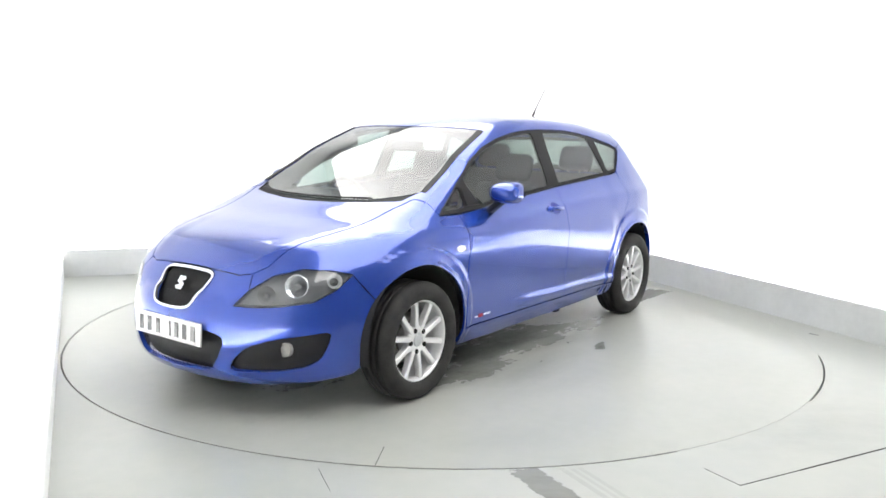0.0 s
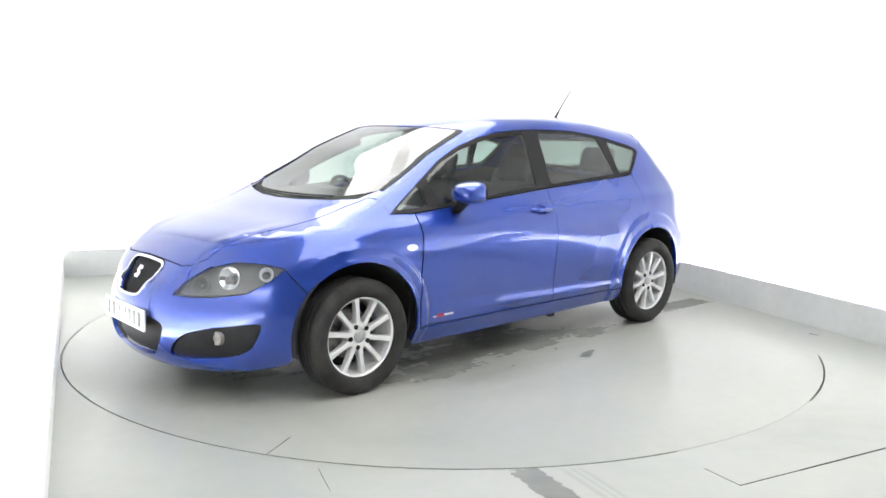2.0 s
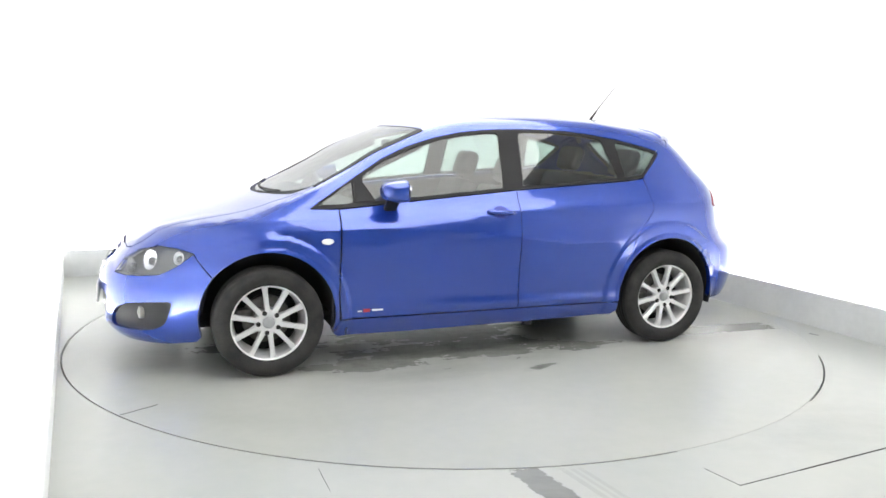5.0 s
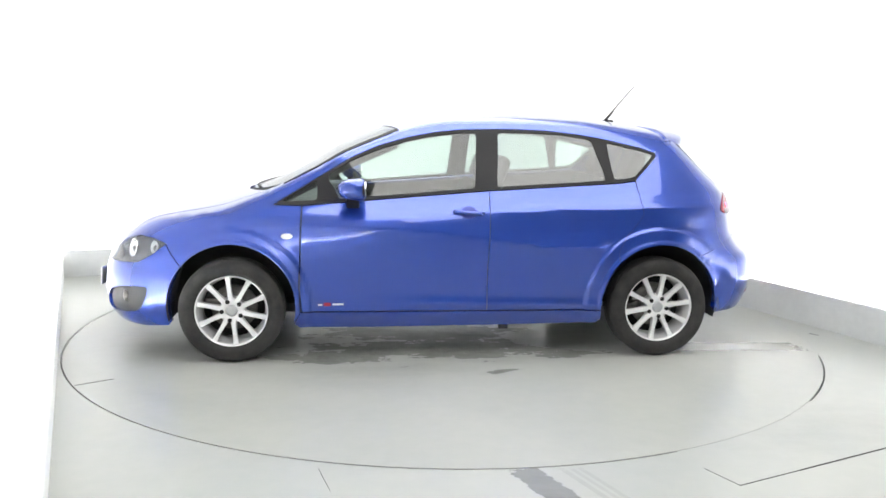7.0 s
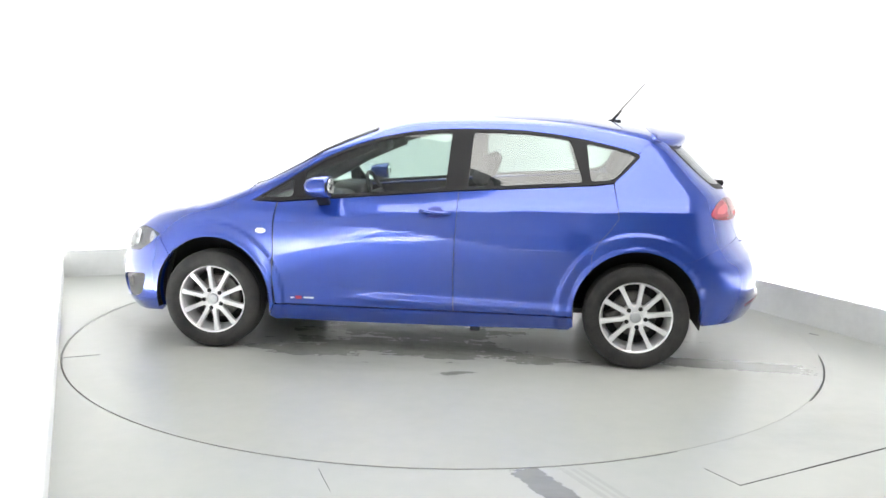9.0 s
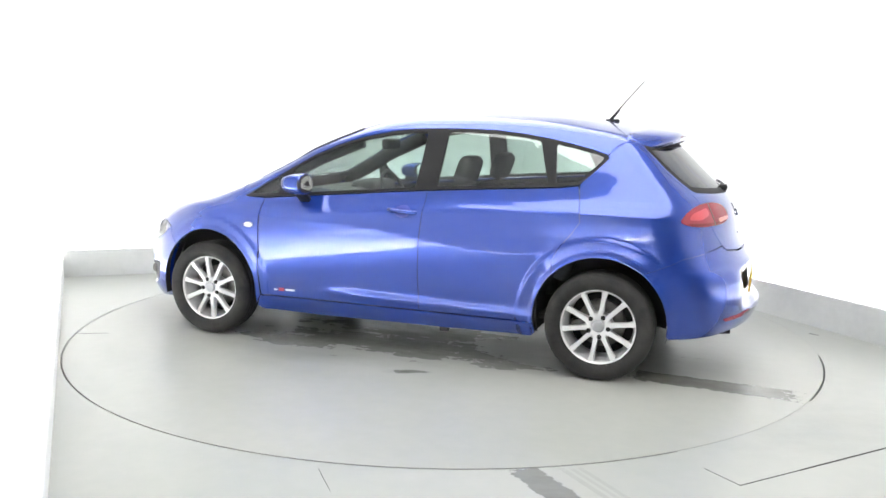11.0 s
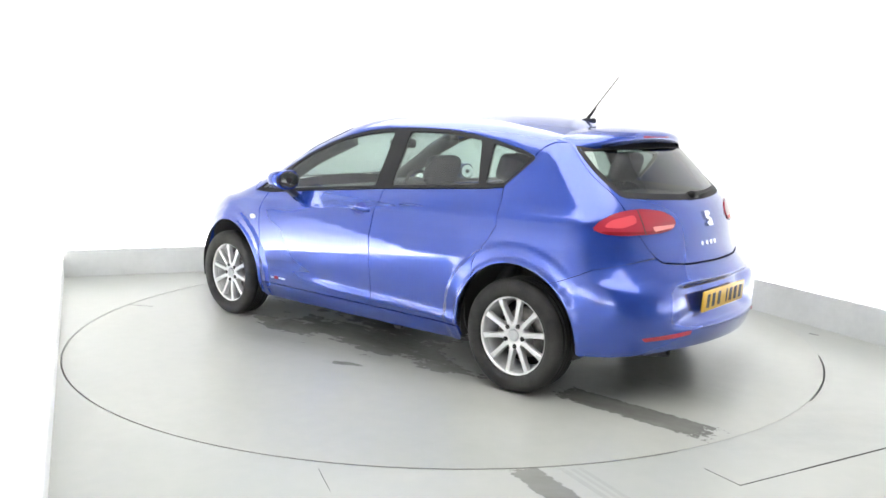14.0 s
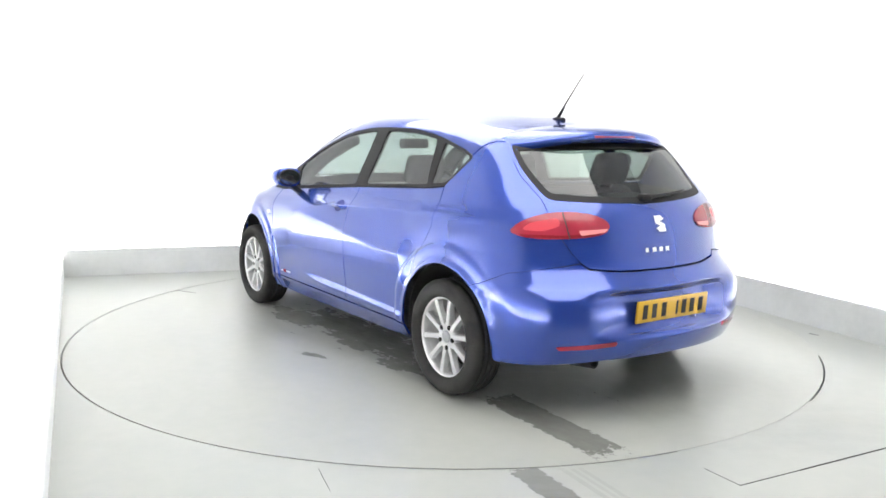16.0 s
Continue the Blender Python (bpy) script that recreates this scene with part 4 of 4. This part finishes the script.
v, f = tube(on_skin("rear", [(0.03, 1.052), (-0.12, 1.058), (-0.33, 1.072)], 0.018), 0.012, 8, 0.6)
wiper = part("rear_wiper", mesh_from("rear_wiper", v, f, TRIM), parent=tailgate, label="black rear wiper")
p, n = skin("rear", [0.03], [1.050], -0.012)
part("wiper_hub", box_bm((0.05, 0.075, 0.04), p[0], 0.014, 3), TRIM, tailgate)
for y0, y1 in ((0.40, -0.18), (-0.12, -0.54)):
    pts = [(1.22 - 0.36 * y * y - 0.012, y) for y in np.linspace(y0, y1, 6)]
    v, f = tube(on_skin("top", pts, 0.004), 0.005, 6)
    part("windscreen_wiper", mesh_from("windscreen_wiper", v, f, TRIM), parent=car, label="black windscreen wiper")
v, f = lathe([(0.024, 0.0), (0.030, 0.0), (0.030, -0.16), (0.024, -0.16), (0.024, 0.0)], 20)
m = pose(-1.97, 0.44, 0.275, 0, 0, 90) @ pose(0, 0, 0, 8, 0, 0)
part("exhaust_pipe", mesh_from("exhaust_pipe", [m @ Vector(x) for x in v], f, TRIM), parent=car, label="sooty dark exhaust tail pipe")


# wheels
def spoke_mesh():
    """One tapered spoke with a rounded back, along +z, face towards +y."""
    verts, faces = [], []
    stations = [(0.040, 0.019, 0.058, 0.050), (0.075, 0.0150, 0.062, 0.044), (0.12, 0.0130, 0.064, 0.036), (0.170, 0.0135, 0.066, 0.030), (0.208, 0.0175, 0.066, 0.030)]
    for r, w, y, d in stations:
        verts += [(-w, y - d, r), (-w, y - 0.004, r), (-w * 0.75, y, r), (w * 0.75, y, r), (w, y - 0.004, r), (w, y - d, r)]
    for i in range(len(stations) - 1):
        for k in range(5):
            faces.append((6 * i + k, 6 * i + k + 1, 6 * i + k + 7, 6 * i + k + 6))
    faces += [tuple(range(6)), tuple(range(6 * len(stations) - 1, 6 * len(stations) - 7, -1))]
    me = mesh_from("spoke", verts, faces, ALLOY, smooth=False)
    bm = bmesh.new()
    bm.from_mesh(me)
    bmesh.ops.recalc_face_normals(bm, faces=bm.faces)
    bm.to_mesh(me)
    bm.free()
    return me


def tyre_mesh():
    prof = [(0.214, 0.062), (0.219, 0.080), (0.232, 0.094), (0.255, 0.101), (0.280, 0.099), (0.298, 0.091), (0.309, 0.080), (0.3145, 0.066)]
    tread = []
    for y in (0.046, 0.016, -0.016, -0.046):
        tread += [(0.316, y + 0.012), (0.316, y - 0.010), (0.309, y - 0.0105), (0.309, y - 0.0175)]
    prof += tread + [(0.3145, -0.066), (0.309, -0.080), (0.298, -0.091), (0.255, -0.101), (0.219, -0.082), (0.214, -0.062)]
    return mesh_from("tyre", *lathe(prof, 72), RUBBER)


wheel = tagged(new("wheel"), "ten-spoke silver alloy wheel with black tyre")
wheel.parent = car
part("tyre", tyre_mesh(), parent=wheel, label="black rubber tyre")
part("rim", mesh_from("rim", *lathe([(0.203, 0.040), (0.206, 0.062), (0.210, 0.072), (0.217, 0.076), (0.222, 0.073), (0.221, 0.060), (0.212, 0.046), (0.197, 0.020), (0.189, -0.02), (0.190, -0.09), (0.206, -0.09), (0.212, 0.03)], 64), ALLOY), parent=wheel, label="silver alloy rim")
part("hub", mesh_from("hub", *lathe([(0.0, 0.056), (0.034, 0.056), (0.037, 0.053), (0.039, 0.058), (0.064, 0.060), (0.074, 0.056), (0.078, 0.048), (0.078, -0.02), (0.0, -0.02)], 40), ALLOY), parent=wheel)
part("hub_cap", mesh_from("hub_cap", *lathe([(0.0, 0.066), (0.024, 0.065), (0.033, 0.061), (0.035, 0.052)], 28), material("grey_hub_cap", (0.45, 0.46, 0.48), 0.35, 0.7)), parent=wheel, label="grey centre cap")
sp = spoke_mesh()
for i in range(10):
    part("spoke", sp, parent=wheel, m=pose(0, 0, 0, 0, 36 * i + 6, 0))
# black discs, slightly proud of the hub, paint the bolt holes' shade
bolt = mesh_from("bolt_hole_disc", *lathe([(0.0, 0.0640), (0.0125, 0.0640), (0.0135, 0.0630), (0.0135, 0.04)], 14), UNDER)
for i in range(5):
    a = radians(72 * i + 24)
    part("bolt_hole_disc", bolt, parent=wheel, label="black disc painting the shade of a wheel bolt hole", m=pose(0.060 * math.sin(a), 0.0, 0.060 * math.cos(a)))
part("brake_disc", mesh_from("brake_disc", *lathe([(0.05, -0.045), (0.138, -0.045), (0.140, -0.049), (0.140, -0.065), (0.05, -0.065)], 40), STEEL), parent=wheel, label="worn steel brake disc")
part("wheel_inside", mesh_from("wheel_inside", *lathe([(0.05, -0.068), (0.188, -0.07), (0.188, -0.075), (0.05, -0.075)], 40), UNDER), parent=wheel)
part("brake_caliper", box_bm((0.10, 0.07, 0.07), (0.125, -0.055, 0.03), 0.015, 2), STEEL, wheel, "grey brake caliper")
TRACK = 0.785
AXLE, LOADED = 0.304, Matrix.Diagonal((0.968, 1, 0.968, 1))
wheel.matrix_basis = pose(WHEEL_X, TRACK, AXLE) @ LOADED
copy_thing(wheel, pose(-WHEEL_X, TRACK - 0.004, AXLE, 0, 21, 0))
copy_thing(wheel, pose(WHEEL_X, -TRACK, AXLE, 0, 0, 180))
copy_thing(wheel, pose(-WHEEL_X, -TRACK, AXLE, 0, 13, 180))

# cabin: seats, dashboard, steering wheel
def seat(at, wide):
    ob = tagged(new("seat"), "dark grey cloth seat")
    ob.parent = car
    ob.matrix_basis = Matrix.Translation(at)
    part("cushion", box_bm((0.50, wide, 0.16), (0.05, 0, 0.08), 0.05, 3), CLOTH, ob)
    lean = pose(0, 0, 0, 0, -20, 0)
    bm = box_bm((0.13, wide, 0.58), (0, 0, 0.29), 0.05, 3)
    bmesh.ops.transform(bm, matrix=Matrix.Translation((-0.20, 0, 0.10)) @ lean, verts=bm.verts)
    part("backrest", bm, CLOTH, ob)
    for y in ((0,) if wide < 0.8 else (-0.38, 0.38)):
        bm = box_bm((0.10, 0.27, 0.19), (0, y, 0.72), 0.045, 3)
        bmesh.ops.transform(bm, matrix=Matrix.Translation((-0.20, 0, 0.08)) @ lean, verts=bm.verts)
        part("headrest", bm, CLOTH, ob)
        for dy in (-0.05, 0.05):
            v, f = tube([lean @ Vector((0, y + dy, 0.55)) + Vector((-0.20, 0, 0.08)), lean @ Vector((0, y + dy, 0.68)) + Vector((-0.20, 0, 0.08))], 0.006)
            part("headrest_post", mesh_from("headrest_post", v, f, STEEL), parent=ob)
    return ob


seat((0.10, 0.37, 0.36), 0.50)
seat((0.10, -0.37, 0.36), 0.50)
seat((-0.78, 0, 0.40), 1.22)
part("dashboard", box_bm((0.50, 1.36, 0.26), (0.86, 0, 0.80), 0.09, 3), CABIN, car, "dark grey dashboard")
part("instrument_hood", box_bm((0.22, 0.36, 0.10), (0.68, -0.37, 0.93), 0.04, 3), CABIN, car)
part("centre_console", box_bm((0.7, 0.20, 0.28), (0.35, 0, 0.42), 0.04, 2), CABIN, car)
part("cabin_floor", box_bm((2.2, 1.40, 0.03), (-0.10, 0, 0.30)), UNDER, car)
bm = bmesh.new()
m = pose(0.50, -0.37, 0.87, 0, -68, 0)
v, f = lathe([(0.185 + 0.014 * math.cos(a), 0.014 * math.sin(a)) for a in np.linspace(0, 2 * math.pi, 8, endpoint=False)], 40, True)
m2 = m @ pose(0, 0, 0, 90, 0, 0)
part("steering_wheel", mesh_from("steering_wheel", [m2 @ Vector(x) for x in v], f, TRIM), parent=car, label="black steering wheel")
sw = box_bm((0.10, 0.34, 0.03), (0, 0, 0.0), 0.012, 2)
bmesh.ops.transform(sw, matrix=m, verts=sw.verts)
part("steering_hub", sw, TRIM, car)
bm = box_bm((0.05, 0.24, 0.07), (0.36, 0, 1.26), 0.02, 2)
part("rear_view_mirror", bm, TRIM, car)


# ---- turntable ----
table = tagged(new("turntable"), "round pale painted turntable set flush in the floor", "turntable")
bm = bmesh.new()
bmesh.ops.create_cone(bm, cap_ends=True, cap_tris=False, segments=160, radius1=RING, radius2=RING, depth=0.10, matrix=Matrix.Translation((0, 0, -0.05)))
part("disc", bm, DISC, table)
for turn, r0, r1, w in ((30.4, 2.24, 2.44, 0.0025),):
    bm = box_bm((r1 - r0, w, 0.003), ((r0 + r1) / 2, 0, 0.0))
    part("plate_joint", bm, JOINT, table, "dark joint between deck plates", pose(0, 0, 0, 0, 0, turn))

# thin seams in the fixed floor
def seam(a, b, width):
    a, b = Vector((*a, 0)), Vector((*b, 0))
    d = b - a
    bm = box_bm((d.length, width, 0.003), (0, 0, 0.0))
    ob = part("floor_seam", bm, JOINT, None, "", pose(*((a + b) / 2), 0, 0, math.degrees(math.atan2(d.y, d.x))))
    return tagged(ob, "thin dark seam in the painted floor", "floor seam", kind="structure")


seam((1.10, -2.42), (1.194, -2.579), 0.0014)
seam((1.194, -2.579), (1.50, -2.42), 0.004)
seam((1.50, -2.42), (2.6, -1.843), 0.008)
seam((2.552, -0.089), (2.596, -0.132), 0.010)
seam((-0.500, -2.49), (-0.425, -2.69), 0.0014)


# stretches of the ring gap that are packed with grit and paint
def ring_filler(a0, a1):
    n = int((a1 - a0) / 2) + 1
    v, f = [], []
    for k in range(n + 1):
        a = radians(a0 + (a1 - a0) * k / n)
        for r, z in ((RING + 0.0003, -0.02), (RING + 0.0003, -0.0008), (RING + 0.0097, -0.0008), (RING + 0.0097, -0.02)):
            v.append((HEART.x + r * math.cos(a), HEART.y + r * math.sin(a), z))
    for k in range(n):
        for j in range(4):
            i = 4 * k
            f.append((i + j, i + 4 + j, i + 4 + (j + 1) % 4, i + (j + 1) % 4))
    ob = part("ring_filler", mesh_from("ring_filler", v, f, FLOOR, smooth=False))
    return tagged(ob, "grit and paint packed into the turntable gap", "gap filler", kind="structure")


ring_filler(-65.0, -38.0)
ring_filler(-15.0, 128.0)


# ---- what moves: turntable and car turn together ----
TURN = [(0, 233.2), (0.5, 231.5), (1, 228.85), (1.5, 225.5), (2, 221.95), (2.5, 218.3), (3, 214.6), (3.5, 210.95), (4, 207.35), (5.25, 198.65), (6.5, 190.0),
        (7, 186.52), (7.5, 183.06), (8, 179.63), (8.5, 176.2), (9, 172.8), (10.25, 164.3), (11.5, 155.77), (12, 152.35), (12.5, 148.95), (13, 145.5), (13.5, 142.05),
        (14, 138.6), (14.5, 135.15), (15, 131.65), (15.5, 128.2), (16, 124.75)]
OFFSET = Vector((0.051, -0.001, 0))


def motions():
    walk(table, [(t, pose(*HEART, 0, 0, a)) for t, a in TURN])
    walk(car, [(t, pose(0, 0, 0, 0, 0, a) @ Matrix.Translation(OFFSET)) for t, a in TURN])


motions()
